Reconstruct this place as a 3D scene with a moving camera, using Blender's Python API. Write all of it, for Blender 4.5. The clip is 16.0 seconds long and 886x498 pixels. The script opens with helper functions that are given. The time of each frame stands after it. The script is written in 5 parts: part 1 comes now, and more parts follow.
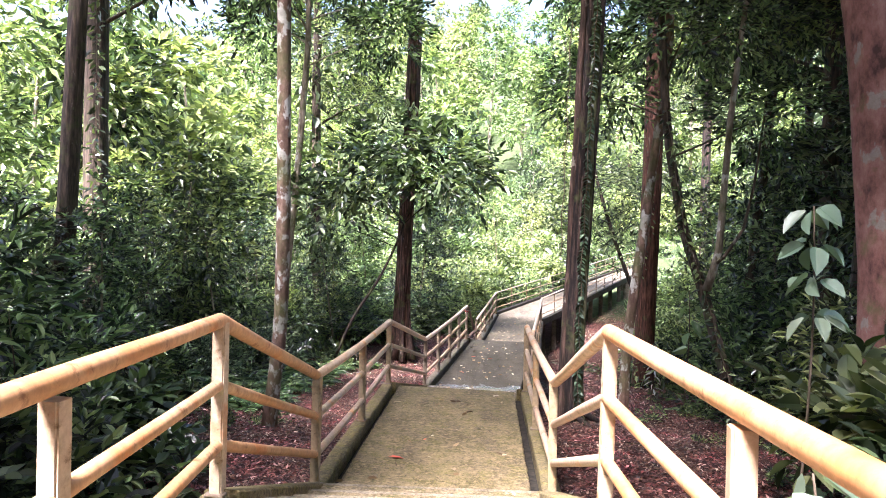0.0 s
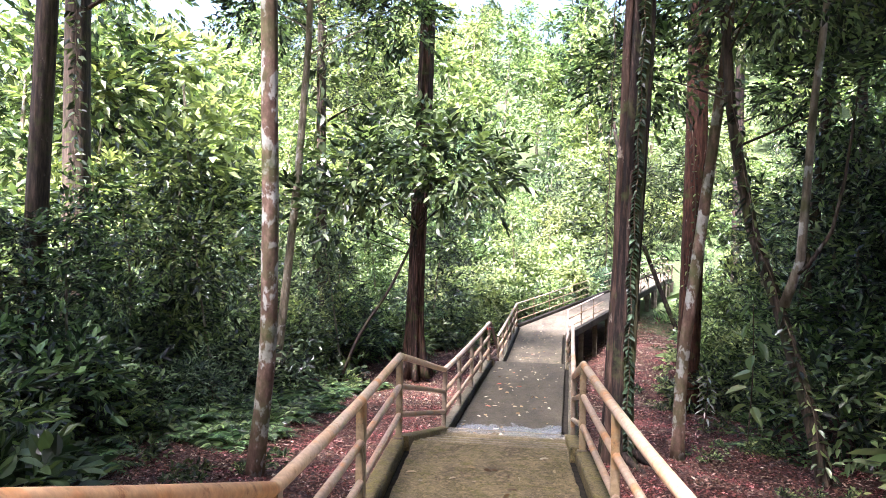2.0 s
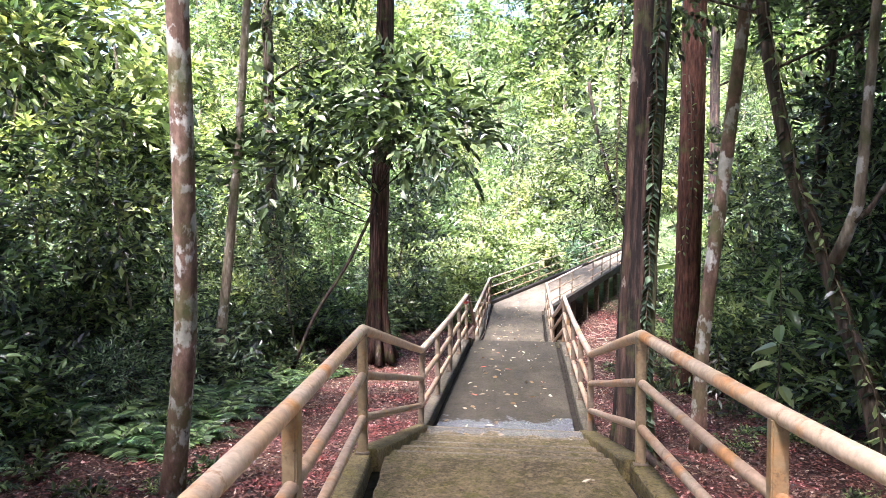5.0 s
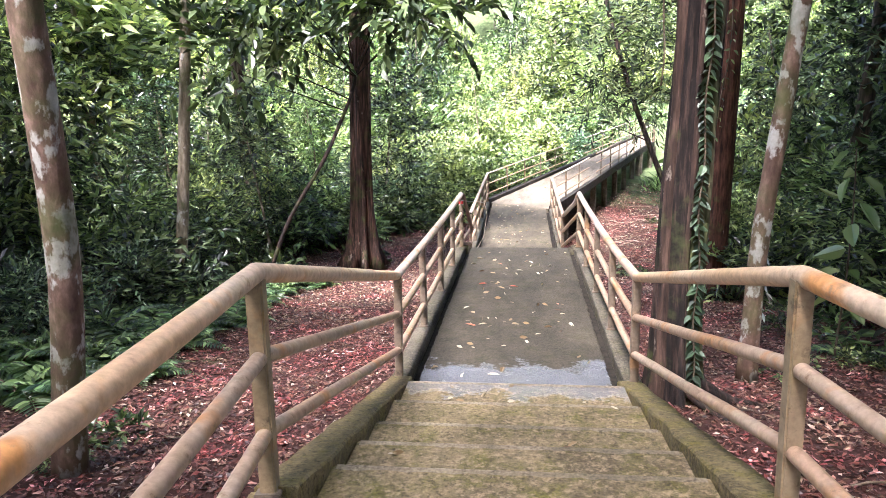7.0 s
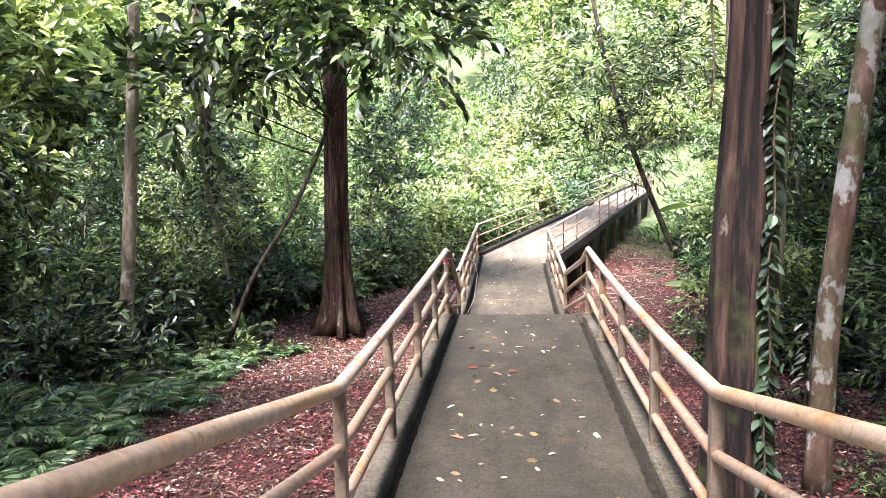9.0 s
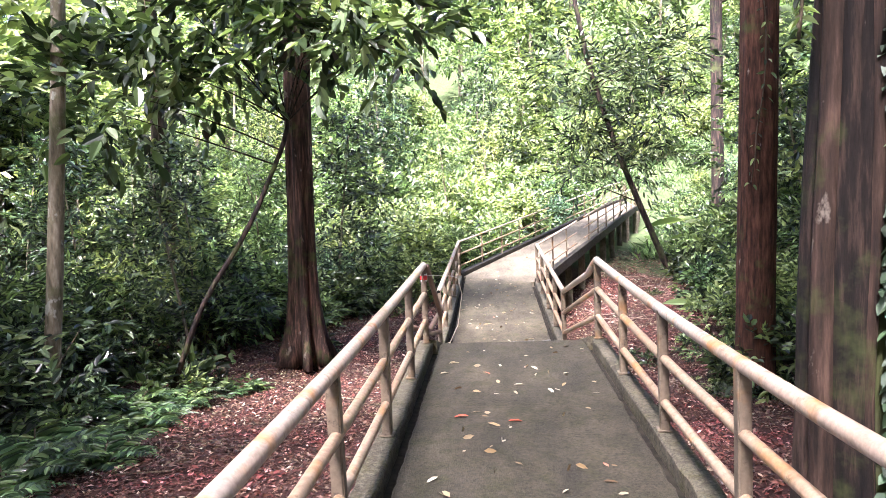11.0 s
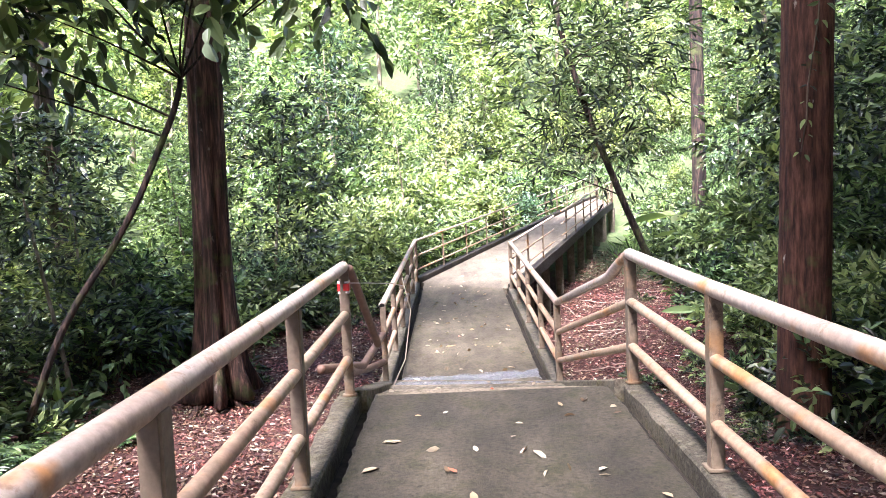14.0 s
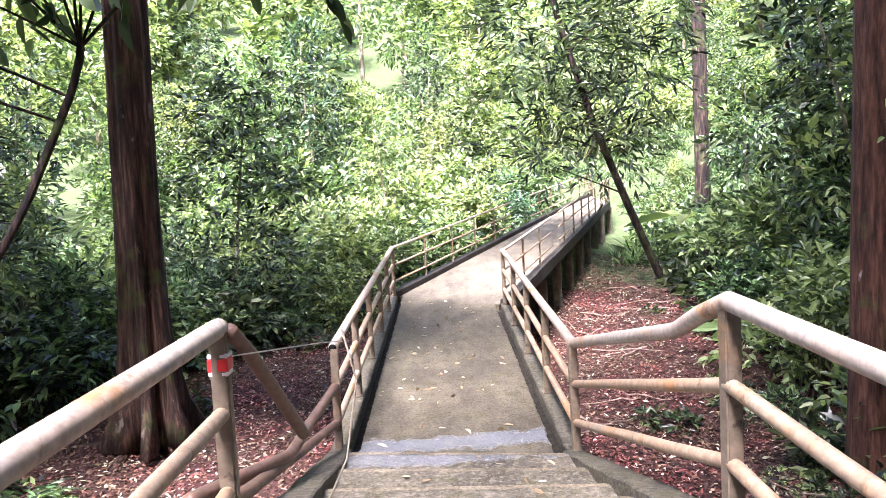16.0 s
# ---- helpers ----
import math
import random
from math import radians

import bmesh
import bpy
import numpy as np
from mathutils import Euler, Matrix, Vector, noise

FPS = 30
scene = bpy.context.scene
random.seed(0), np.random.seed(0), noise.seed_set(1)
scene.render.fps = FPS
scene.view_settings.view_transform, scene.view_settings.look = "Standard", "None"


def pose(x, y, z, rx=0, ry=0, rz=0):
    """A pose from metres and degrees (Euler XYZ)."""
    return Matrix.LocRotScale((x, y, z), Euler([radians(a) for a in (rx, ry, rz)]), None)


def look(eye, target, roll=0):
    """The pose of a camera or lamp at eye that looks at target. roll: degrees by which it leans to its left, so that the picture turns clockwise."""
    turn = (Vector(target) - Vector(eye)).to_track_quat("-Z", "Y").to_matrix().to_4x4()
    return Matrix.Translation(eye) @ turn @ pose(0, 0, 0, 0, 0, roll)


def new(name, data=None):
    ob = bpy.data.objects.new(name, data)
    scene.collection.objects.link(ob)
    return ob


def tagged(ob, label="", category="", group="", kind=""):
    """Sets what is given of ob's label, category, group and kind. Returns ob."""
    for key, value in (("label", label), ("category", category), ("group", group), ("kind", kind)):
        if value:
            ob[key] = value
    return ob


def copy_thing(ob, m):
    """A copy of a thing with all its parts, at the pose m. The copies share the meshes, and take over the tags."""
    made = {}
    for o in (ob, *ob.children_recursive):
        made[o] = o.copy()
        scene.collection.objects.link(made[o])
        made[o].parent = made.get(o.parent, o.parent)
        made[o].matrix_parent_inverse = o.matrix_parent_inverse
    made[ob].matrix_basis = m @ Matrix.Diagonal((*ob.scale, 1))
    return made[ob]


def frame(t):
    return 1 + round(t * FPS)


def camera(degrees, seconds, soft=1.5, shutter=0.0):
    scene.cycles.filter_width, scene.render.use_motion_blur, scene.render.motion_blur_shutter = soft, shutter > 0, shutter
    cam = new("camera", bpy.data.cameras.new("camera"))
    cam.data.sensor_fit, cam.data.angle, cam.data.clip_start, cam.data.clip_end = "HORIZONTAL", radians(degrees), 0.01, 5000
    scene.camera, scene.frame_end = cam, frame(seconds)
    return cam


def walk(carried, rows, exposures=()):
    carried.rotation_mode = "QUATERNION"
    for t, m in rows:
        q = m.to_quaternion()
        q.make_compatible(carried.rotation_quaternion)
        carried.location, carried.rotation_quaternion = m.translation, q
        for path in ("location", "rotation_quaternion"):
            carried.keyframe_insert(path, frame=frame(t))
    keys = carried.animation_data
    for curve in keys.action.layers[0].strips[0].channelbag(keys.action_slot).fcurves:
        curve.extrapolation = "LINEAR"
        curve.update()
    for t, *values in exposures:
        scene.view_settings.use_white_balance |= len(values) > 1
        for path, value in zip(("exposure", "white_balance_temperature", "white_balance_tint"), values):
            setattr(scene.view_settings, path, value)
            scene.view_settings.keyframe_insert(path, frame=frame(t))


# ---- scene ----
cam = camera(64.9, 16.0, soft=0.5)
PATH = [
    (0, (1.456, -13.752, 3.03), (1.143, -11.777, 2.989), 1.3),
    (0.5, (1.3, -13.068, 3.07), (0.975, -11.095, 3.026), 1.0),
    (1, (1.223, -12.424, 3.051), (0.888, -10.453, 3.012), 0.9),
    (1.5, (1.057, -11.85, 3.06), (0.712, -9.88, 3.029), 1.0),
    (2, (0.869, -11.225, 3.043), (0.523, -9.255, 3.017), 1.0),
    (2.5, (0.687, -10.739, 3.048), (0.328, -8.771, 3.026), 1.0),
    (3, (0.511, -10.095, 2.991), (0.176, -8.124, 2.986), 0.9),
    (3.5, (0.399, -9.833, 2.962), (0.11, -7.854, 2.938), 0.7),
    (3.7, (0.39, -9.719, 2.943), (0.109, -7.739, 2.907), 0.6),
    (6, (0.103, -7.263, 2.236), (-0.108, -5.281, 2.077), -0.1),
    (6.5, (0.087, -6.544, 2.232), (-0.138, -4.589, 1.873), -0.6),
    (7, (0.052, -5.94, 2.27), (-0.169, -3.986, 1.905), -1.0),
    (7.5, (-0.005, -5.342, 2.258), (-0.222, -3.382, 1.924), -0.9),
    (8, (0.013, -4.769, 2.176), (-0.205, -2.802, 1.891), -1.1),
    (8.5, (0.009, -4.248, 2.189), (-0.211, -2.276, 1.938), -1.6),
    (9, (-0.054, -3.755, 2.131), (-0.247, -1.777, 1.908), -1.3),
    (11.3, (-0.201, -1.618, 1.778), (-0.317, 0.373, 1.625), -2.5),
    (11.5, (-0.199, -1.441, 1.784), (-0.296, 0.55, 1.622), -2.4),
    (12, (-0.256, -0.903, 1.686), (-0.332, 1.091, 1.543), -2.0),
    (12.5, (-0.241, -0.318, 1.582), (-0.278, 1.676, 1.438), -2.5),
    (13, (-0.285, 0.246, 1.522), (-0.292, 2.241, 1.378), -2.4),
    (13.5, (-0.269, 0.875, 1.366), (-0.283, 2.87, 1.228), -2.8),
    (14, (-0.213, 1.52, 1.397), (-0.238, 3.515, 1.254), -2.7),
    (14.5, (-0.234, 2.156, 1.435), (-0.256, 4.15, 1.284), -2.5),
    (15, (-0.191, 2.758, 1.447), (-0.202, 4.753, 1.297), -2.5),
    (15.5, (-0.157, 3.247, 1.429), (-0.158, 5.241, 1.28), -3.1),
    (16, (-0.09, 3.798, 1.422), (-0.082, 5.793, 1.273), -3.0),
]
walk(cam, [(t, look(eye, target, roll)) for t, eye, target, roll in PATH], exposures=[(0, 3.05, 5920, 28), (4, 3.0, 5920, 28), (7.3, 3.22, 5950, 25), (10, 3.1, 5950, 26), (16, 3.05, 5850, 28)])
# ---- world and light ----
SUN_EL, SUN_AZ = radians(56), radians(200)   # azimuth from +y towards +x
world = bpy.data.worlds.new("world")
scene.world = world
world.use_nodes = True
wt = world.node_tree
sky = wt.nodes.new("ShaderNodeTexSky")
sky.sky_type = "NISHITA"
sky.sun_disc = False
sky.sun_elevation, sky.sun_rotation = SUN_EL, SUN_AZ
sky.air_density, sky.dust_density, sky.ozone_density = 1.0, 4.0, 1.0
wt.nodes["Background"].inputs["Strength"].default_value = 0.105
wt.links.new(sky.outputs["Color"], wt.nodes["Background"].inputs["Color"])
sun = new("sun", bpy.data.lights.new("sun", "SUN"))
sun.data.energy, sun.data.angle, sun.data.color = 5.0, radians(14), (1.0, 0.96, 0.89)
sun_dir = Vector((math.sin(SUN_AZ) * math.cos(SUN_EL), math.cos(SUN_AZ) * math.cos(SUN_EL), math.sin(SUN_EL)))
sun.matrix_world = look(tuple(sun_dir * 60), (0, 0, 0))


# ---- materials ----
class Nodes:
    """A small wrapper for writing node materials."""

    def __init__(self, name):
        self.mat = bpy.data.materials.new(name)
        self.mat.use_nodes = True
        self.t = self.mat.node_tree
        self.bsdf = self.t.nodes["Principled BSDF"]
        self.coord = self.t.nodes.new("ShaderNodeTexCoord").outputs["Object"]
        geo = self.t.nodes.new("ShaderNodeNewGeometry")
        self.position = geo.outputs["Position"]
        self.island = geo.outputs["Random Per Island"]
        self.info = self.t.nodes.new("ShaderNodeObjectInfo").outputs["Random"]

    def noise(self, scale, detail=4.0, rough=0.55, vec=None, stretch=None):
        n = self.t.nodes.new("ShaderNodeTexNoise")
        n.inputs["Scale"].default_value, n.inputs["Detail"].default_value, n.inputs["Roughness"].default_value = scale, detail, rough
        src = vec or self.position
        if stretch:
            m = self.t.nodes.new("ShaderNodeMapping")
            m.inputs["Scale"].default_value = stretch
            self.t.links.new(src, m.inputs["Vector"])
            src = m.outputs["Vector"]
        self.t.links.new(src, n.inputs["Vector"])
        return n.outputs["Fac"]

    def ramp(self, fac, stops):
        r = self.t.nodes.new("ShaderNodeValToRGB")
        while len(r.color_ramp.elements) < len(stops):
            r.color_ramp.elements.new(0.5)
        for e, (p, c) in zip(r.color_ramp.elements, stops):
            e.position = p
            e.color = (*c, 1) if len(c) == 3 else c
        self.t.links.new(fac, r.inputs["Fac"])
        return r.outputs["Color"]

    def mix(self, fac, a, b, kind="MIX"):
        m = self.t.nodes.new("ShaderNodeMix")
        m.data_type, m.blend_type = "RGBA", kind
        for i, v in ((0, fac), (6, a), (7, b)):
            if isinstance(v, (int, float)):
                m.inputs[i].default_value = v
            elif isinstance(v, tuple):
                m.inputs[i].default_value = (*v, 1)
            else:
                self.t.links.new(v, m.inputs[i])
        return m.outputs[2]

    def bump(self, fac, strength, distance):
        b = self.t.nodes.new("ShaderNodeBump")
        b.inputs["Strength"].default_value, b.inputs["Distance"].default_value = strength, distance
        self.t.links.new(fac, b.inputs["Height"])
        self.t.links.new(b.outputs["Normal"], self.bsdf.inputs["Normal"])

    def done(self, color, rough=0.8, spec=0.4):
        if isinstance(color, tuple):
            self.bsdf.inputs["Base Color"].default_value = (*color, 1)
        else:
            self.t.links.new(color, self.bsdf.inputs["Base Color"])
        if isinstance(rough, (int, float)):
            self.bsdf.inputs["Roughness"].default_value = rough
        else:
            self.t.links.new(rough, self.bsdf.inputs["Roughness"])
        self.bsdf.inputs["Specular IOR Level"].default_value = spec
        return self.mat


def leaf_material(name, dark, mid, light, rough=0.42, through_light=0.36):
    n = Nodes(name)
    col = n.ramp(n.island, [(0.0, tuple(c * 0.6 for c in dark)), (0.3, dark), (0.55, mid), (0.82, light), (1.0, tuple(min(1, c * 1.5) for c in light))])
    patch = n.ramp(n.noise(0.55, 2), [(0.3, (0.6, 0.68, 0.62)), (0.7, (1.25, 1.18, 1.05))])
    col = n.mix(1.0, col, patch, "MULTIPLY")
    tone = n.ramp(n.info, [(0.0, (0.8, 0.92, 0.85)), (1.0, (1.2, 1.06, 0.95))])
    col = n.mix(1.0, col, tone, "MULTIPLY")
    mat = n.done(col, rough, 0.65)
    tr = n.t.nodes.new("ShaderNodeBsdfTranslucent")
    warm = n.mix(1.0, col, (1.1, 1.2, 0.6), "MULTIPLY")
    n.t.links.new(warm, tr.inputs["Color"])
    ms = n.t.nodes.new("ShaderNodeMixShader")
    ms.inputs[0].default_value = through_light
    n.t.links.new(n.bsdf.outputs[0], ms.inputs[1])
    n.t.links.new(tr.outputs[0], ms.inputs[2])
    n.t.links.new(ms.outputs[0], n.t.nodes["Material Output"].inputs["Surface"])
    return mat


def concrete_material(name, base, dirt, moss, moss_amount, wet=None, mottle=None):
    n = Nodes(name)
    grain = n.noise(46, 6, 0.7)
    cloud = n.noise(1.1, 5, 0.6)
    col = n.mix(n.ramp(cloud, [(0.32, (0, 0, 0)), (0.68, (1, 1, 1))]), base, dirt)
    col = n.mix(n.ramp(n.noise(5.5, 6, 0.65), [(0.62 - moss_amount, (0, 0, 0)), (0.84 - moss_amount, (1, 1, 1))]), col, moss)
    col = n.mix(0.5, col, n.ramp(grain, [(0.36, (0.25, 0.23, 0.20)), (0.64, (1.75, 1.75, 1.7))]), "MULTIPLY")
    streak = n.ramp(n.noise(3.0, 6, 0.7, None, (1.0, 0.35, 1.0)), [(0.36, (0.62, 0.6, 0.56)), (0.64, (1.22, 1.2, 1.16))])
    col = n.mix(0.9, col, streak, "MULTIPLY")
    spots = n.ramp(n.noise(27, 4, 0.6), [(0.57, (1, 1, 1)), (0.68, (0.4, 0.37, 0.32))])
    col = n.mix(0.8, col, spots, "MULTIPLY")
    if mottle:
        col = n.mix(n.ramp(n.noise(19, 7, 0.75), [(0.50, (0, 0, 0)), (0.62, (0.75, 0.75, 0.75))]), col, mottle)
        col = n.mix(n.ramp(n.noise(27, 8, 0.8, None, (1, 0.8, 1)), [(0.54, (0, 0, 0)), (0.64, (0.8, 0.8, 0.8))]), col, tuple(c * 0.28 for c in dirt))
    rough = 0.82
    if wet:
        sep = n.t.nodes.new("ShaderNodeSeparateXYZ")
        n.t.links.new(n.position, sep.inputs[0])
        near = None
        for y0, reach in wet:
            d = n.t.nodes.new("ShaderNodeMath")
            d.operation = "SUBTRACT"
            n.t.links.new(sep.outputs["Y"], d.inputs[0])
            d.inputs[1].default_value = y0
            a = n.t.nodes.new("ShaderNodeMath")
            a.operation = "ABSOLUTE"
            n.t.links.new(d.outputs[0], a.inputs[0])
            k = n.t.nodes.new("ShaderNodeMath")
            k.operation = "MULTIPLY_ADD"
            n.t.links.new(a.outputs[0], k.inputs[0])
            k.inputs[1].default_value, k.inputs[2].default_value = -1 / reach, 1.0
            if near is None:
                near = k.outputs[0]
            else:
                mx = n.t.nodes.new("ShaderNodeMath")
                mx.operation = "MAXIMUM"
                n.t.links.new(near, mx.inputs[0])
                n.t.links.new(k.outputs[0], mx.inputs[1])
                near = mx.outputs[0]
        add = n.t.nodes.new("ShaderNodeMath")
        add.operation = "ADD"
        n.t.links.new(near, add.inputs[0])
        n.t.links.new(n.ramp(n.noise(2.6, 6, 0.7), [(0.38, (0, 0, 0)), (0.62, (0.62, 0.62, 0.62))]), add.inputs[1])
        wet_sheen = n.ramp(add.outputs[0], [(0.80, (0, 0, 0)), (1.35, (1, 1, 1))])
        # damp patches: smoother, with a pale blue sky sheen mixed into the colour
        col = n.mix(wet_sheen, col, n.mix(0.34, col, (0.40, 0.43, 0.50)))
        rough = n.ramp(wet_sheen, [(0.0, (0.8, 0.8, 0.8)), (1.0, (0.14, 0.14, 0.14))])
    n.bump(grain, 0.9, 0.012)
    return n.done(col, rough, 0.45)


M = {}
# middle slab: deck_lower's colours halved, the trees' shade put into them
M["deck"] = concrete_material("deck_shaded_concrete", (0.084, 0.071, 0.048), (0.044, 0.038, 0.027), (0.042, 0.040, 0.017), 0.14, wet=[(0.15, 0.75), (10.1, 0.45)])
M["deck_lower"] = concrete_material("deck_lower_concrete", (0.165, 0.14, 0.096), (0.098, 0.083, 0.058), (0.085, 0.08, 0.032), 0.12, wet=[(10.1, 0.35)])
M["deck_old"] = concrete_material("deck_old_concrete", (0.225, 0.172, 0.085), (0.12, 0.092, 0.048), (0.115, 0.10, 0.022), 0.18, mottle=(0.32, 0.235, 0.12))
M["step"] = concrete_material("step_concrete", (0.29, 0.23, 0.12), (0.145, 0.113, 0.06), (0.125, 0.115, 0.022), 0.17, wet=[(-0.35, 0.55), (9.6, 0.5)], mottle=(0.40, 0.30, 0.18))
M["kerb"] = concrete_material("kerb_concrete", (0.235, 0.185, 0.09), (0.095, 0.076, 0.034), (0.18, 0.155, 0.024), 0.14, mottle=(0.27, 0.215, 0.09))
M["kerb_grey"] = concrete_material("grey_kerb_concrete", (0.165, 0.145, 0.105), (0.065, 0.056, 0.040), (0.095, 0.088, 0.030), 0.12, mottle=(0.20, 0.18, 0.125))
M["step_grey"] = concrete_material("grey_step_concrete", (0.20, 0.175, 0.13), (0.10, 0.086, 0.062), (0.10, 0.092, 0.035), 0.12, wet=[(9.4, 0.3)], mottle=(0.33, 0.29, 0.22))
# worn tread edge, paler still to carry the edge highlight in its colour
M["nosing"] = concrete_material("nosing_highlight_concrete", (0.34, 0.29, 0.21), (0.20, 0.165, 0.115), (0.11, 0.10, 0.045), 0.10)
M["under"] = concrete_material("under_concrete", (0.16, 0.14, 0.11), (0.07, 0.06, 0.045), (0.05, 0.05, 0.02), 0.12)
M["ramp"] = concrete_material("ramp_concrete", (0.18, 0.155, 0.115), (0.12, 0.102, 0.074), (0.11, 0.10, 0.055), 0.06)
# ramp kerbs: black moss, plus the shadow along them put into the colour
M["shaded_kerb"] = concrete_material("shaded_kerb_concrete", (0.045, 0.037, 0.028), (0.018, 0.015, 0.012), (0.035, 0.035, 0.015), 0.1)

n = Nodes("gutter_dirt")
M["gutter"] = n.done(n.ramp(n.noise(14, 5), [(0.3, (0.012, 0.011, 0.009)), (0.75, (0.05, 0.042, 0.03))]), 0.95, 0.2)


def paint_material(name, c1, c2, c3, rust):
    n = Nodes(name)
    big, fine = n.noise(1.3, 5, 0.6), n.noise(24, 5, 0.65)
    col = n.mix(n.ramp(big, [(0.36, (0, 0, 0)), (0.62, (1, 1, 1))]), c1, c2)
    col = n.mix(n.ramp(n.noise(3.1, 4, 0.6), [(0.55, (0, 0, 0)), (0.68, (1, 1, 1))]), col, c3)
    chip = n.ramp(n.noise(9, 8, 0.72), [(0.57, (0, 0, 0)), (0.66, (1, 1, 1))])
    col = n.mix(chip, col, rust)
    col = n.mix(0.5, col, n.ramp(fine, [(0.34, (0.5, 0.46, 0.42)), (0.66, (1.25, 1.25, 1.25))]), "MULTIPLY")
    n.bump(fine, 0.25, 0.003)
    return n.done(col, n.ramp(big, [(0.3, (0.42, 0.42, 0.42)), (0.7, (0.62, 0.62, 0.62))]), 0.5)


# top rail: chipped cream paint, paled to hold the sky light on it
M["rail"] = paint_material("rail_skylit_paint", (0.50, 0.37, 0.275), (0.51, 0.445, 0.375), (0.53, 0.26, 0.095), (0.31, 0.20, 0.125))
M["rail_peach"] = paint_material("rail_peach_paint", (0.60, 0.39, 0.22), (0.60, 0.46, 0.315), (0.60, 0.28, 0.09), (0.36, 0.22, 0.11))
M["rail_orange"] = paint_material("rail_orange_paint", (0.50, 0.235, 0.085), (0.52, 0.33, 0.18), (0.50, 0.19, 0.05), (0.27, 0.12, 0.05))
M["post_orange"] = paint_material("post_orange_paint", (0.46, 0.31, 0.18), (0.50, 0.40, 0.28), (0.47, 0.21, 0.07), (0.22, 0.13, 0.06))
M["low_rail"] = paint_material("low_rail_paint", (0.46, 0.30, 0.19), (0.43, 0.33, 0.23), (0.52, 0.26, 0.10), (0.24, 0.15, 0.08))
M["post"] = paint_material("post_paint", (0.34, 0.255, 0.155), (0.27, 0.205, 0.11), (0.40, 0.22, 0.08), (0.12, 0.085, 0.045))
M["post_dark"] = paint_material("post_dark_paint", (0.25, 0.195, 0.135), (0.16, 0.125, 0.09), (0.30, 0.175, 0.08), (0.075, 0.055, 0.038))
M["rust_pipe"] = paint_material("rust_pipe", (0.20, 0.115, 0.08), (0.15, 0.085, 0.06), (0.26, 0.16, 0.11), (0.07, 0.045, 0.035))
# near-black, the shade inside an open pipe put into the colour
M["hollow_shade"] = Nodes("pipe_hollow_shade").done((0.01, 0.009, 0.008), 0.9, 0.1)


def bark_material(name, dark, mid, light, patch=None, patch_cut=0.56, stretch=(9, 9, 0.9), moss=0.0):
    n = Nodes(name)
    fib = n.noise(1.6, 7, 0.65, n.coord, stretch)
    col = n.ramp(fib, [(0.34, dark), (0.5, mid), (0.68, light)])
    if patch:
        p = n.ramp(n.noise(4.2, 5, 0.6, n.coord, (1, 1, 0.6)), [(patch_cut, (0, 0, 0)), (patch_cut + 0.05, (1, 1, 1))])
        col = n.mix(p, col, n.mix(n.noise(30, 4), patch, tuple(c * 0.6 for c in patch)))
    if moss:
        col = n.mix(n.ramp(n.noise(2.2, 5, 0.6, n.coord), [(0.6 - moss * 0.2, (0, 0, 0)), (0.78, (1, 1, 1))]), col, (0.07, 0.09, 0.025))
    n.bump(fib, 0.8, 0.03)
    return n.done(col, 0.85, 0.3)


M["bark_red"] = bark_material("bark_fluted_red", (0.007, 0.005, 0.004), (0.042, 0.023, 0.017), (0.16, 0.085, 0.06), (0.22, 0.18, 0.15), 0.64, (10, 10, 0.9), 0.35)
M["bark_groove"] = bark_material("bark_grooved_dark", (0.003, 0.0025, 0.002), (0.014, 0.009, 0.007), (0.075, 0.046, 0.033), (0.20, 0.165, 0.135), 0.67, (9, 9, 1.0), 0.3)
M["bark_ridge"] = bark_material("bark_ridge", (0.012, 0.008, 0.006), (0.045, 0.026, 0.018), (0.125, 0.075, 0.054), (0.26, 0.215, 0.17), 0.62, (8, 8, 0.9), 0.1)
M["bark_moss"] = bark_material("bark_mossy", (0.02, 0.02, 0.011), (0.055, 0.052, 0.026), (0.13, 0.11, 0.06), (0.20, 0.18, 0.13), 0.70, (8, 8, 0.5), 1.0)
M["bark_rust"] = bark_material("bark_rusty", (0.016, 0.007, 0.006), (0.070, 0.029, 0.018), (0.15, 0.068, 0.043), (0.45, 0.40, 0.34), 0.68, (11, 11, 1.6), 0.1)
M["bark_spot"] = bark_material("bark_spotted", (0.07, 0.038, 0.027), (0.13, 0.08, 0.055), (0.26, 0.17, 0.125), (0.50, 0.48, 0.42), 0.53, (4, 4, 2), 0.9)
M["bark_flesh"] = bark_material("bark_flesh", (0.05, 0.022, 0.018), (0.17, 0.078, 0.062), (0.25, 0.14, 0.11), (0.26, 0.22, 0.19), 0.61, (3, 3, 1.6), 0.15)
M["bark_pale"] = bark_material("bark_pale", (0.09, 0.075, 0.05), (0.20, 0.165, 0.115), (0.36, 0.32, 0.25), (0.50, 0.48, 0.42), 0.58, (5, 5, 1.2), 0.35)
M["bark_dark"] = bark_material("bark_dark", (0.02, 0.016, 0.012), (0.06, 0.045, 0.032), (0.14, 0.10, 0.07), (0.22, 0.20, 0.16), 0.66, (8, 8, 1), 0.3)
M["dry_wood"] = bark_material("dry_wood", (0.16, 0.10, 0.075), (0.30, 0.21, 0.165), (0.46, 0.37, 0.30))
M["twig"] = bark_material("twig_bark", (0.05, 0.038, 0.026), (0.12, 0.09, 0.06), (0.22, 0.18, 0.13))

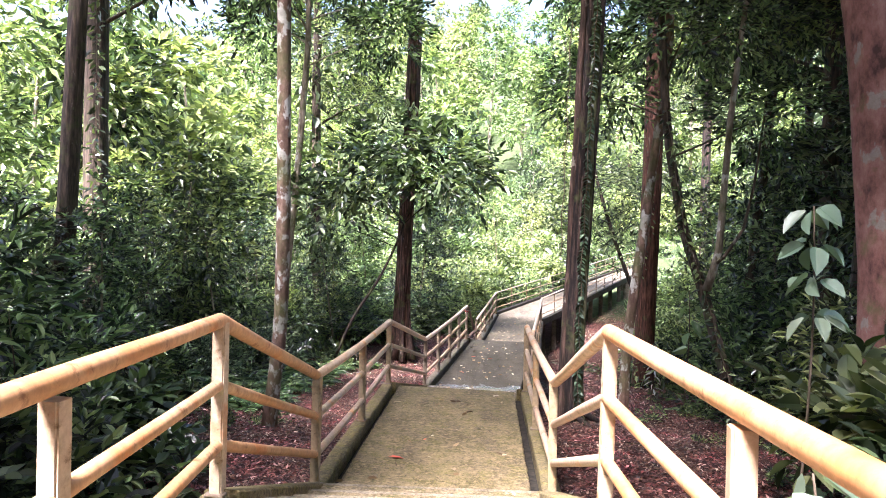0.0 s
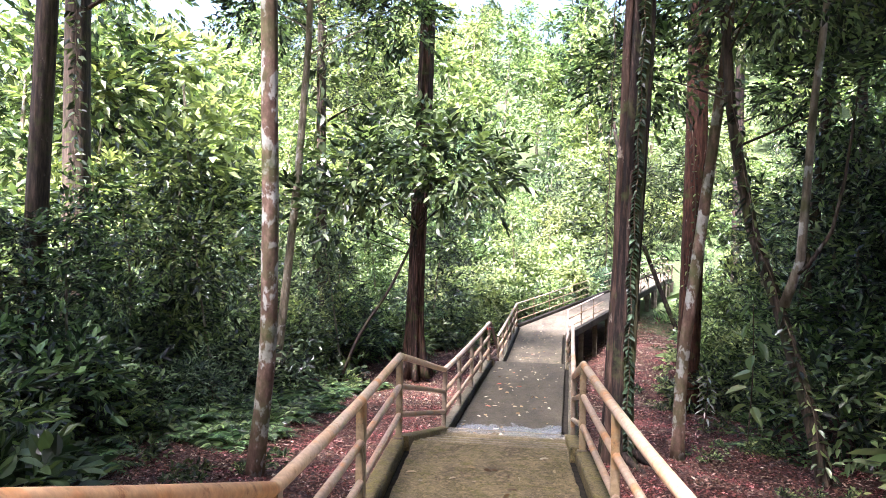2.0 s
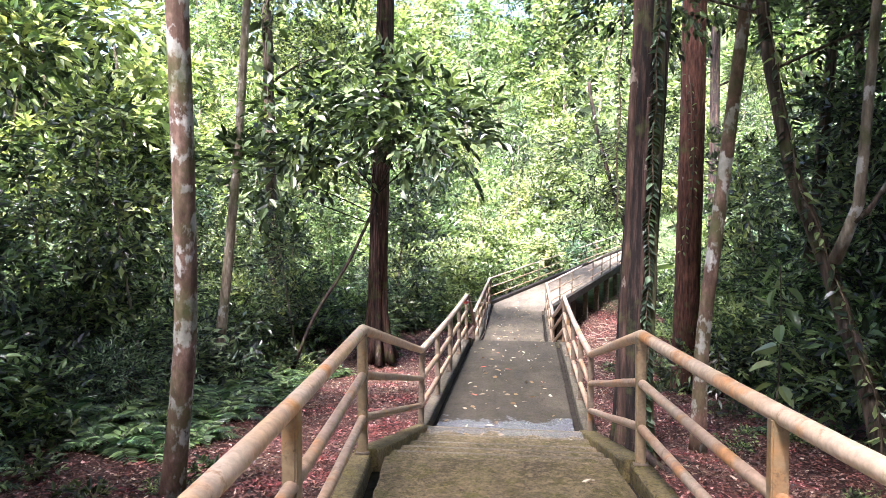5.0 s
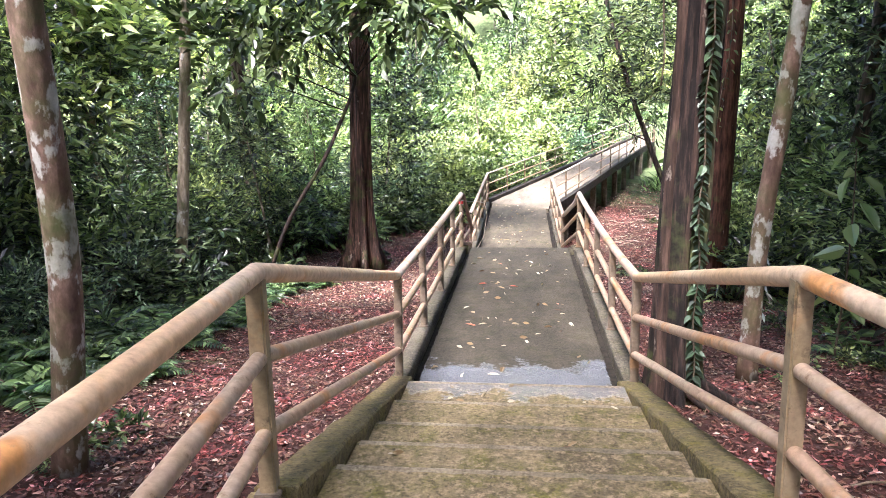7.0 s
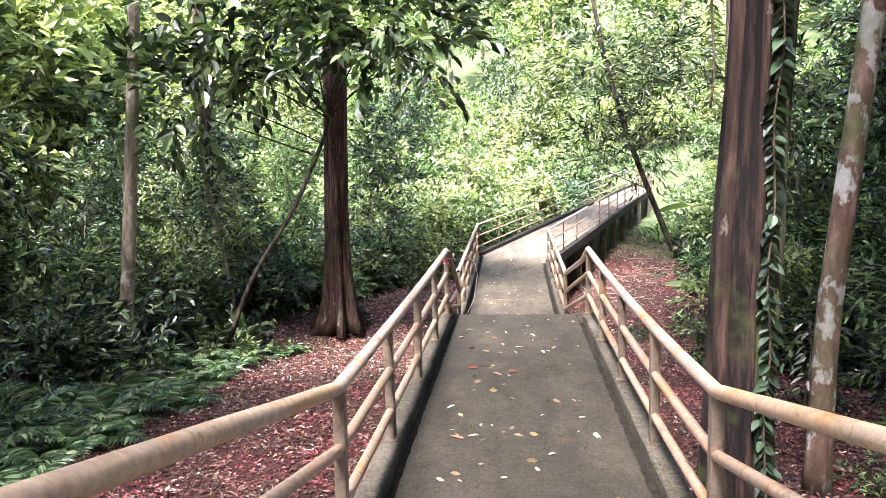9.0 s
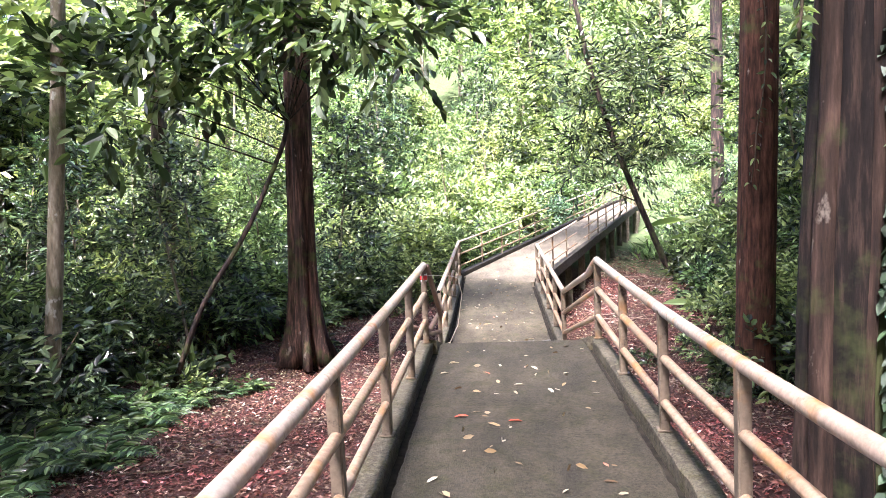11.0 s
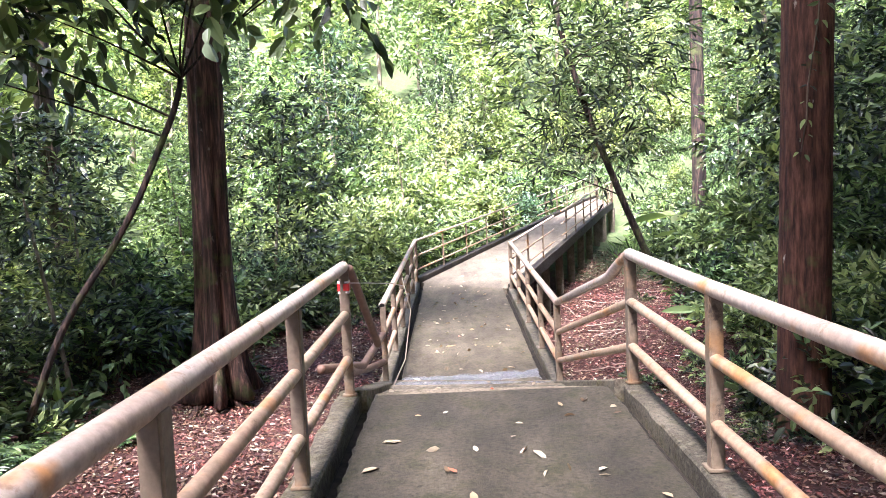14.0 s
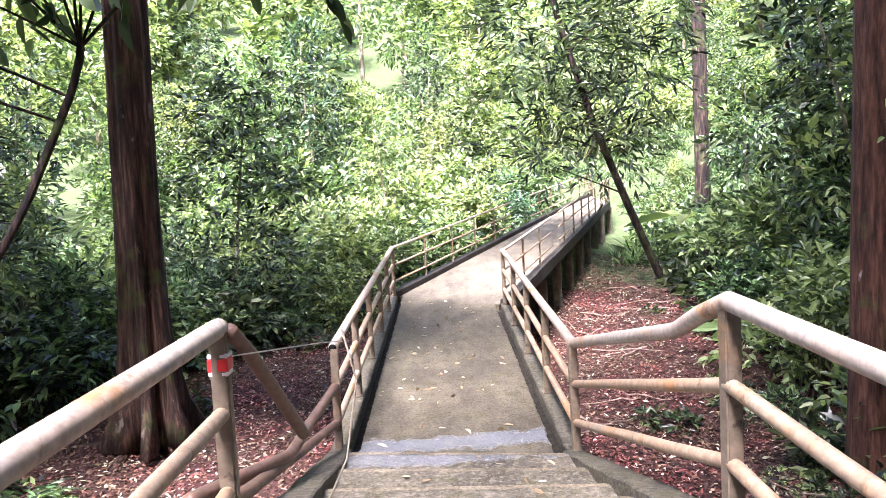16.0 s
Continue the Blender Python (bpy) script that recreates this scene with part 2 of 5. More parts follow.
M["leaf_mid"] = leaf_material("leaf_mid", (0.016, 0.032, 0.018), (0.082, 0.142, 0.066), (0.26, 0.345, 0.175), 0.34, 0.32)
M["leaf_deep"] = leaf_material("leaf_deep", (0.010, 0.021, 0.015), (0.056, 0.102, 0.060), (0.19, 0.26, 0.17), 0.32, 0.28)
# bright green; the far slope's washed-out sunlight is put into this pale colour
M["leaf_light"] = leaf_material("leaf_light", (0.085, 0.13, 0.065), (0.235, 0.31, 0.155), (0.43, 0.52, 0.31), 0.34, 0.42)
M["leaf_pale"] = leaf_material("leaf_pale", (0.13, 0.20, 0.16), (0.21, 0.30, 0.245), (0.33, 0.42, 0.36), 0.35, 0.3)
M["leaf_lilac"] = leaf_material("leaf_lilac", (0.30, 0.30, 0.36), (0.44, 0.44, 0.50), (0.60, 0.60, 0.66), 0.4, 0.2)
M["leaf_blue"] = leaf_material("leaf_blue", (0.022, 0.044, 0.036), (0.09, 0.165, 0.115), (0.23, 0.33, 0.23), 0.36, 0.3)
M["leaf_frond"] = leaf_material("leaf_frond", (0.05, 0.095, 0.05), (0.13, 0.215, 0.105), (0.24, 0.35, 0.19), 0.34, 0.3)
M["leaf_fern"] = leaf_material("leaf_fern", (0.03, 0.055, 0.035), (0.05, 0.095, 0.058), (0.085, 0.15, 0.09), 0.5, 0.2)
M["leaf_big"] = leaf_material("leaf_big", (0.018, 0.034, 0.016), (0.070, 0.108, 0.050), (0.155, 0.20, 0.11), 0.33, 0.38)

n = Nodes("litter_leaf")
col = n.ramp(n.island, [(0.0, (0.020, 0.010, 0.007)), (0.25, (0.075, 0.030, 0.022)), (0.45, (0.15, 0.048, 0.040)), (0.62, (0.115, 0.062, 0.036)), (0.8, (0.16, 0.075, 0.055)), (0.92, (0.30, 0.20, 0.145)), (1.0, (0.58, 0.49, 0.41))])
zone = n.ramp(n.noise(0.9, 5, 0.65), [(0.38, (0.72, 0.82, 0.72)), (0.5, (1.0, 0.9, 0.85)), (0.62, (1.35, 0.72, 0.85))])
sep = n.t.nodes.new("ShaderNodeSeparateXYZ")
n.t.links.new(n.position, sep.inputs[0])
dry = n.t.nodes.new("ShaderNodeMapRange")
dry.inputs["From Min"].default_value, dry.inputs["From Max"].default_value = 6.5, 12
n.t.links.new(sep.outputs["Y"], dry.inputs["Value"])
col = n.mix(1.0, col, zone, "MULTIPLY")
M["litter"] = n.done(n.mix(dry.outputs[0], col, n.mix(1.0, col, (1.2, 1.45, 1.36), "MULTIPLY")), 0.48, 0.5)
n = Nodes("fallen_leaf")
M["fallen"] = n.done(n.ramp(n.info, [(0.0, (0.10, 0.06, 0.03)), (0.35, (0.34, 0.24, 0.12)), (0.7, (0.52, 0.44, 0.30)), (0.95, (0.60, 0.54, 0.40)), (1.0, (0.5, 0.12, 0.05))]), 0.55, 0.4)
M["fallen_red"] = Nodes("fallen_red_leaf").done((0.50, 0.10, 0.05), 0.5, 0.4)
n = Nodes("forest_soil")
soil = n.ramp(n.noise(7, 8, 0.7), [(0.25, (0.016, 0.009, 0.007)), (0.5, (0.05, 0.022, 0.018)), (0.75, (0.11, 0.05, 0.04))])
sep = n.t.nodes.new("ShaderNodeSeparateXYZ")
n.t.links.new(n.position, sep.inputs[0])
far_green = n.t.nodes.new("ShaderNodeMapRange")
far_green.inputs["From Min"].default_value, far_green.inputs["From Max"].default_value = 22, 32
n.t.links.new(sep.outputs["Y"], far_green.inputs["Value"])
add = n.t.nodes.new("ShaderNodeMath")
add.operation = "ADD"
n.t.links.new(far_green.outputs[0], add.inputs[0])
n.t.links.new(n.noise(0.6, 5, 0.65), add.inputs[1])
herb = n.ramp(n.noise(3.5, 7, 0.7), [(0.3, (0.025, 0.04, 0.015)), (0.7, (0.10, 0.135, 0.055))])
soil = n.mix(n.ramp(add.outputs[0], [(0.62, (0, 0, 0)), (0.8, (1, 1, 1))]), soil, herb)
n.bump(n.noise(30, 6, 0.7), 0.8, 0.03)
M["soil"] = n.done(soil, 0.95, 0.2)
n = Nodes("far_grass")
M["hill"] = n.done(n.ramp(n.noise(1.2, 6, 0.7), [(0.3, (0.06, 0.11, 0.02)), (0.7, (0.2, 0.28, 0.06))]), 0.9, 0.2)
M["tape_red"] = Nodes("tape_red").done((0.65, 0.03, 0.03), 0.35, 0.5)
M["tape_white"] = Nodes("tape_white").done((0.78, 0.76, 0.74), 0.35, 0.5)
M["string"] = Nodes("pale_string").done((0.3, 0.25, 0.19), 0.8, 0.3)
M["bottle"] = Nodes("dark_plastic").done((0.015, 0.014, 0.014), 0.3, 0.5)


# ---- mesh helpers ----
def part(name, bm, material, parent=None, label="", smooth=False):
    me = bpy.data.meshes.new(name)
    bm.to_mesh(me)
    bm.free()
    me.materials.append(M[material])
    if smooth:
        me.polygons.foreach_set("use_smooth", [True] * len(me.polygons))
    ob = new(name, me)
    if parent is not None:
        ob.parent = parent
    if label:
        tagged(ob, label)
    return ob


def mesh_np(name, verts, faces, material, parent=None, smooth=False):
    """A mesh from arrays: verts (n, 3), faces (m, k)."""
    verts, faces = np.asarray(verts, dtype=np.float32), np.asarray(faces, dtype=np.int32)
    me = bpy.data.meshes.new(name)
    k = faces.shape[1]
    me.vertices.add(len(verts))
    me.vertices.foreach_set("co", verts.ravel())
    me.loops.add(faces.size)
    me.loops.foreach_set("vertex_index", faces.ravel())
    me.polygons.add(len(faces))
    me.polygons.foreach_set("loop_start", np.arange(0, faces.size, k, dtype=np.int32))
    me.polygons.foreach_set("use_smooth", np.full(len(faces), smooth))
    me.update(calc_edges=True)
    me.materials.append(M[material])
    ob = new(name, me)
    if parent is not None:
        ob.parent = parent
    return ob


def empty(name, at=(0, 0, 0)):
    ob = new(name)
    ob.location = at
    ob.empty_display_size = 0.2
    return ob


def tube_arrays(points, radii, sides=10, flute=0.0, lobes=5, rough=0.0, seed=0, caps=True):
    """A swept tube: rings of `sides` vertices along points."""
    pts = [Vector(p) for p in points]
    n = len(pts)
    rng = np.random.default_rng(seed)
    ph = rng.uniform(0, 6.28, 4)
    ring = np.linspace(0, 2 * math.pi, sides, endpoint=False)
    verts = np.zeros((n, sides, 3))
    side = None
    for i, p in enumerate(pts):
        d = ((pts[min(i + 1, n - 1)] - pts[max(i - 1, 0)])).normalized()
        if side is None:
            side = d.cross(Vector((0, 1, 0.02)) if abs(d.y) < 0.9 else Vector((1, 0, 0))).normalized()
        side = (side - d * side.dot(d)).normalized()
        up = d.cross(side)
        f = flute[i] if isinstance(flute, (list, tuple, np.ndarray)) else flute
        r = radii[i] * (1 + f * (0.6 * np.cos(lobes * ring + ph[0] + 0.15 * i) + 0.4 * np.cos((lobes + 3) * ring + ph[1] - 0.1 * i)))
        if rough:
            r = r * (1 + rough * rng.normal(size=sides))
        verts[i] = np.array(p)[None] + np.cos(ring)[:, None] * r[:, None] * np.array(side)[None] + np.sin(ring)[:, None] * r[:, None] * np.array(up)[None]
    idx = np.arange(n * sides).reshape(n, sides)
    a, b = idx[:-1], idx[1:]
    quads = np.stack([a, np.roll(a, -1, 1), np.roll(b, -1, 1), b], -1).reshape(-1, 4)
    v = verts.reshape(-1, 3)
    if caps:
        v = np.vstack([v, [np.array(pts[0])], [np.array(pts[-1])]])
        c0, c1 = n * sides, n * sides + 1
        e0 = np.stack([np.roll(idx[0], -1), idx[0], np.full(sides, c0), np.full(sides, c0)], -1)
        e1 = np.stack([idx[-1], np.roll(idx[-1], -1), np.full(sides, c1), np.full(sides, c1)], -1)
        quads = np.vstack([quads, e0[:, :3][:, [0, 1, 2, 2]], e1[:, :3][:, [0, 1, 2, 2]]])
    return v, quads


def tube(name, points, radii, material, parent=None, **kw):
    """A tube as an object of its own, with rounded joints."""
    v, q = tube_arrays(points, radii, **kw)
    bm = bmesh.new()
    bv = [bm.verts.new(x) for x in v]
    for f in q:
        f = list(dict.fromkeys(int(i) for i in f))
        bm.faces.new([bv[i] for i in f])
    bmesh.ops.recalc_face_normals(bm, faces=bm.faces[:])
    ob = part(name, bm, material, parent, smooth=True)
    return ob


def pipe(name, pts, r, material, parent, sides=14):
    """A pipe with domed ends through pts."""
    pts = [Vector(p) for p in pts]
    d0, d1 = (pts[0] - pts[1]).normalized(), (pts[-1] - pts[-2]).normalized()
    path = [pts[0] + d0 * r * 0.95, pts[0] + d0 * r * 0.7, pts[0] + d0 * r * 0.3]
    rad = [r * 0.3, r * 0.72, r * 0.96]
    for i, p in enumerate(pts):
        path.append(p)
        rad.append(r)
        if i + 1 < len(pts):
            m = max(1, int((pts[i + 1] - p).length / 0.7))
            for k in range(1, m):
                q = p.lerp(pts[i + 1], k / m)
                q += Vector(noise.noise_vector(q * 1.3)) * 0.006
                path.append(q)
                rad.append(r)
    path += [pts[-1] + d1 * r * 0.3, pts[-1] + d1 * r * 0.7, pts[-1] + d1 * r * 0.95]
    rad += [r * 0.96, r * 0.72, r * 0.3]
    return tube(name, path, rad, material, parent, sides=sides)


def prism(name, corners, depth, material, parent=None, bevel=0.0, label=""):
    """A slab: corners of its top, in order, pulled down by depth."""
    bm = bmesh.new()
    top = [bm.verts.new(c) for c in corners]
    low = [bm.verts.new((c[0], c[1], c[2] - depth)) for c in corners]
    k = len(corners)
    bm.faces.new(top)
    bm.faces.new(low[::-1])
    for i in range(k):
        bm.faces.new((top[i], low[i], low[(i + 1) % k], top[(i + 1) % k]))
    bmesh.ops.recalc_face_normals(bm, faces=bm.faces[:])
    if bevel:
        bmesh.ops.bevel(bm, geom=bm.edges[:], offset=bevel, segments=2, affect="EDGES")
    return part(name, bm, material, parent, label)


# ---- ground ----
GY = [-90, -40, -12, -6, 0, 3, 8, 12, 16, 22, 28, 34, 40, 48, 70, 110, 170, 400]
GZ = [14, 5.0, 0.95, -0.15, -1.0, -1.3, -1.9, -2.25, -2.1, -1.95, -1.3, -0.35, 0.6, 2.7, 11, 29, 50, 64]


def ground_z(x, y):
    """Height of the forest floor."""
    x, y = np.asarray(x, dtype=float), np.asarray(y, dtype=float)
    yy = y - np.clip(x, -30, 30) * 0.10
    z = sum(np.interp(yy + o, GY, GZ) for o in (-3, -1, 1, 3)) / 4
    z = z + np.clip(x - 6, 0, 40) * 0.20 - np.clip(-x - 22, 0, 60) * 0.03
    bank = np.exp(-((x - 5.5) / 2.2) ** 2 - ((y - 21) / 4.5) ** 2) * 0.45
    z = z + bank
    s = np.clip((x - 0.0) * 0.391 + (y - 17.0) * 0.920, 0, 24)
    off = np.abs((x - 0.0) * 0.920 - (y - 17.0) * 0.391)
    past = np.clip((y - 17.5) / 5, 0, 1) * np.clip((48 - y) / 6, 0, 1)
    z = z + (-1.75 + 0.088 * s - z) * np.exp(-(off / 2.2) ** 2) * past
    z = z + 0.10 * np.sin(x * 0.7 + 1.3) * np.sin(y * 0.6) + 0.05 * np.sin(x * 1.9 + y * 1.3)
    return z


def grid_sheet(name, xs, ys, material):
    X, Y = np.meshgrid(xs, ys)
    Z = ground_z(X, Y)
    v = np.stack([X, Y, Z], -1).reshape(-1, 3)
    idx = np.arange(X.size).reshape(X.shape)
    f = np.stack([idx[:-1, :-1], idx[:-1, 1:], idx[1:, 1:], idx[1:, :-1]], -1).reshape(-1, 4)
    return mesh_np(name, v, f, material, smooth=True)


fine = np.concatenate([np.linspace(-400, -45, 16)[:-1], np.linspace(-45, -12, 34)[:-1], np.linspace(-12, 12, 81)[:-1], np.linspace(12, 45, 34)[:-1], np.linspace(45, 400, 16)])
finey = np.concatenate([np.linspace(-300, -30, 14)[:-1], np.linspace(-30, 40, 190)[:-1], np.linspace(40, 120, 60)[:-1], np.linspace(120, 600, 20)])
tagged(grid_sheet("ground", fine, finey, "soil"), "forest floor of dark red-brown soil and leaf litter", "ground", kind="structure")


# ---- walkway ----
# stations: left and right foot of the railing, level of the deck
ST = [
    ((0.96, -17.0), (2.72, -17.0), 1.67),
    ((-0.346, -10.164), (1.761, -9.937), 1.55),
    ((-0.544, -7.97), (1.498, -7.74), 0.805),
    ((-1.012, -3.29), (1.098, -3.286), 0.695),
    ((-1.04, 0.0), (1.04, 0.0), -0.06),
    ((-1.025, 6.65), (1.092, 6.65), -0.05),
    ((-1.099, 9.98), (0.99, 9.62), -0.85),
    ((-1.07, 17.85), (1.02, 16.20), -0.53),
]
RH, RL, RS = math.radians(24.3), 17.0, 0.09
l7, r7 = ST[7][0], ST[7][1]
ST.append(((l7[0] + RL * math.sin(RH), l7[1] + RL * math.cos(RH)), (r7[0] + 14.0 * math.sin(RH - 0.07), r7[1] + 14.0 * math.cos(RH - 0.07)), -0.53 + RL * RS))
for turn, run, rise in ((21, 3.0, 0.12), (14, 4.0, -0.12), (9, 5.0, -0.15)):
    a, (l, r, z) = math.radians(turn), ST[-1]
    ST.append(((l[0] + run * math.sin(a), l[1] + run * math.cos(a)), (r[0] + run * 0.8 * math.sin(a), r[1] + run * 0.8 * math.cos(a)), z + rise))
# the ramp leans a little to its outer side
LEAN = [0.0] * 7 + [-0.04, -0.36, -0.30, -0.25, -0.2]
TREAD = [0.0, 0.165, 0.325, 0.49, 0.69, 0.905]
KIND = ["deck", "stair", "deck", "stair", "deck", "stair", "deck", "ramp", "ramp", "ramp", "ramp"]
RAIL_Z = (0.98, 0.625, 0.29)


def span(i, u, across, dz=0.0):
    """A point of section i: u along it, across 0 (left railing) to 1 (right railing)."""
    (la, ra, za), (lb, rb, zb) = ST[i], ST[i + 1]
    l = (la[0] + (lb[0] - la[0]) * u, la[1] + (lb[1] - la[1]) * u)
    r = (ra[0] + (rb[0] - ra[0]) * u, ra[1] + (rb[1] - ra[1]) * u)
    return Vector((l[0] + (r[0] - l[0]) * across, l[1] + (r[1] - l[1]) * across, za + (zb - za) * u + (LEAN[i] + (LEAN[i + 1] - LEAN[i]) * u) * across + dz))


def strip(name, i, a0, a1, z0, depth, material, parent, jag=0.0, step=0.16, u0=0.0, u1=1.0, seed=1):
    """A slab along section i between two places across, with worn edges."""
    length = (span(i, 1, 0.5) - span(i, 0, 0.5)).length * (u1 - u0)
    m = max(2, int(length / step))
    rng = np.random.default_rng(seed)
    bm = bmesh.new()
    rows = []
    for k in range(m + 1):
        u = u0 + (u1 - u0) * k / m
        j0, j1 = (rng.normal() * jag, rng.normal() * jag)
        row = [span(i, u, a0 + j0, z0), span(i, u, a0 + j0 + 0.006, z0), span(i, u, a1 - j1 - 0.006, z0), span(i, u, a1 - j1, z0)]
        row[0].z -= 0.012
        row[3].z -= 0.012
        top = [bm.verts.new(p) for p in row]
        low = [bm.verts.new(span(i, u, a0, z0 - depth)), bm.verts.new(span(i, u, a1, z0 - depth))]
        rows.append((top, low))
    for (t0, l0), (t1, l1) in zip(rows[:-1], rows[1:]):
        for k in range(3):
            bm.faces.new((t0[k], t0[k + 1], t1[k + 1], t1[k]))
        bm.faces.new((t0[0], t1[0], l1[0], l0[0]))
        bm.faces.new((t0[3], l0[1], l1[1], t1[3]))
        bm.faces.new((l0[0], l1[0], l1[1], l0[1]))
    for t, l in (rows[0], rows[-1]):
        bm.faces.new((t[0], t[1], t[2], t[3], l[1], l[0]))
    bmesh.ops.recalc_face_normals(bm, faces=bm.faces[:])
    return part(name, bm, material, parent)


POST = {}


def square_post(name, foot, height, parent, half=0.034, material="post"):
    key = (round(height, 2), half, material)
    if key not in POST:
        bm = bmesh.new()
        bmesh.ops.create_cube(bm, size=1, matrix=Matrix.Translation((0, 0, height / 2)) @ Matrix.Diagonal((half * 2, half * 2, height, 1)))
        bmesh.ops.bevel(bm, geom=[e for e in bm.edges if abs(e.verts[0].co.z - e.verts[1].co.z) > 0.1], offset=0.008, segments=2, affect="EDGES")
        me = bpy.data.meshes.new(name)
        bm.to_mesh(me)
        bm.free()
        me.materials.append(M[material])
        POST[key] = me
    ob = new(name, POST[key])
    ob.parent = parent
    ob.location = foot
    ob.rotation_euler = (random.uniform(-0.012, 0.012), random.uniform(-0.012, 0.012), random.uniform(-0.12, 0.12))
    return ob


LABEL = {
    "deck": "weathered brown concrete walkway slab with mossy raised kerbs",
    "stair": "worn concrete steps with moss, dirt and damp patches tinted with sky sheen",
    "ramp": "pale concrete ramp on low piers, raised above the bank",
}
for i, kind in enumerate(KIND):
    sec = empty({"deck": "walkway_slab", "stair": "stair_flight", "ramp": "walkway_ramp"}[kind])
    tagged(sec, LABEL[kind], "stairs" if kind == "stair" else "walkway")
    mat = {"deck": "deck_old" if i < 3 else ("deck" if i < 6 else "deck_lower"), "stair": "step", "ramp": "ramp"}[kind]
    length = (span(i, 1, 0.5) - span(i, 0, 0.5)).length
    if kind == "stair":
        count = 6
        for k in range(count - 1):
            u0, u1 = TREAD[k], TREAD[k + 1]
            z = ST[i][2] + (ST[i + 1][2] - ST[i][2]) * (k + 1) / count
            cs = [span(i, u0, 0.065), span(i, u1, 0.065), span(i, u1, 0.935), span(i, u0, 0.935)]
            for c in cs:
                c.z = z
            bm = bmesh.new()
            m = 14
            rng = np.random.default_rng(i * 10 + k)
            a = [bm.verts.new(cs[0].lerp(cs[3], j / m)) for j in range(m + 1)]
            fwd = (cs[1] - cs[0]).normalized()
            b = [bm.verts.new(cs[1].lerp(cs[2], j / m) - fwd * (0.02 + abs(rng.normal()) * 0.006)) for j in range(m + 1)]
            c = [bm.verts.new(cs[1].lerp(cs[2], j / m) + Vector((0, 0, -0.022))) for j in range(m + 1)]
            d = [bm.verts.new(cs[1].lerp(cs[2], j / m) + Vector((0, 0, -0.42))) for j in range(m + 1)]
            for j in range(m):
                bm.faces.new((a[j], a[j + 1], b[j + 1], b[j]))
                bm.faces.new((b[j], b[j + 1], c[j + 1], c[j]))
                bm.faces.new((c[j], c[j + 1], d[j + 1], d[j]))
            e0, e1 = bm.verts.new(cs[0] + Vector((0, 0, -0.42))), bm.verts.new(cs[3] + Vector((0, 0, -0.42)))
            bm.faces.new((a[0], b[0], c[0], d[0], e0))
            bm.faces.new((a[m], b[m], c[m], d[m], e1))
            bm.faces.new([e0] + [d[j] for j in range(m + 1)] + [e1])
            bm.faces.new([e0] + a + [e1])
            bmesh.ops.recalc_face_normals(bm, faces=bm.faces[:])
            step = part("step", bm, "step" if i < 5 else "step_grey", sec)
            # thin strip added on the tread edge as its highlight
            bm = bmesh.new()
            m = 30
            for lift, inset in ((0.003, 0.0),):
                rows = []
                for j in range(m + 1):
                    e = cs[1].lerp(cs[2], 0.01 + 0.98 * j / m) + Vector((0, 0, lift))
                    w = 0.035 + abs(rng.normal()) * 0.012
                    rows.append((bm.verts.new(e - fwd * (0.024 + w)), bm.verts.new(e - fwd * 0.020), bm.verts.new(e + fwd * 0.003 + Vector((0, 0, -0.026))), bm.verts.new(e - fwd * 0.004 + Vector((0, 0, -0.06)))))
                for p, q in zip(rows[:-1], rows[1:]):
                    for c in range(3):
                        bm.faces.new((p[c], p[c + 1], q[c + 1], q[c]))
            bmesh.ops.recalc_face_normals(bm, faces=bm.faces[:])
            part("nosing", bm, "nosing", step)
        foot = [span(i, TREAD[5] - 0.02, 0.065), span(i, 1.0, 0.065), span(i, 1.0, 0.935), span(i, TREAD[5] - 0.02, 0.935)]
        for c in foot:
            c.z = ST[i + 1][2] - 0.002
        prism("foot_slab", foot, 0.17, "step" if i < 5 else "step_grey", sec)
        for a0, a1 in ((-0.035, 0.062), (0.938, 1.035)):
            strip("kerb", i, a0, a1, 0.045, 0.5, "kerb" if i < 4 else "kerb_grey", sec, 0.004, 0.2, seed=i * 7)
    else:
        g = 0.084 if kind == "deck" else 0.05
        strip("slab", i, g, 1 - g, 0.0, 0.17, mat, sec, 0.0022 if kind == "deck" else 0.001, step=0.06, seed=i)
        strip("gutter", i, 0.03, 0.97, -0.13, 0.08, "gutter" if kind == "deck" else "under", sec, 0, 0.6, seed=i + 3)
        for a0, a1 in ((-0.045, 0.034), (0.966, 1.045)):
            strip("kerb", i, a0, a1, 0.012 if kind == "deck" else 0.10, 0.27, ("kerb" if i < 4 else "kerb_grey") if kind == "deck" else "shaded_kerb", sec, 0.0025, 0.2, seed=i * 5)
    # piers under the slab
    count = max(1, int(length / 1.8))
    for k in range(count + 1):
        for ac in (0.03, 0.97):
            p = span(i, min(0.97, max(0.03, k / count)), ac)
            gz = float(ground_z(p.x, p.y)) - 0.3
            if p.z - 0.2 > gz + 0.05:
                h = p.z - 0.17 - gz
                prism("pier", [(p.x - 0.1, p.y - 0.1, p.z - 0.17), (p.x + 0.1, p.y - 0.1, p.z - 0.17), (p.x + 0.1, p.y + 0.1, p.z - 0.17), (p.x - 0.1, p.y + 0.1, p.z - 0.17)], h, "under", sec)

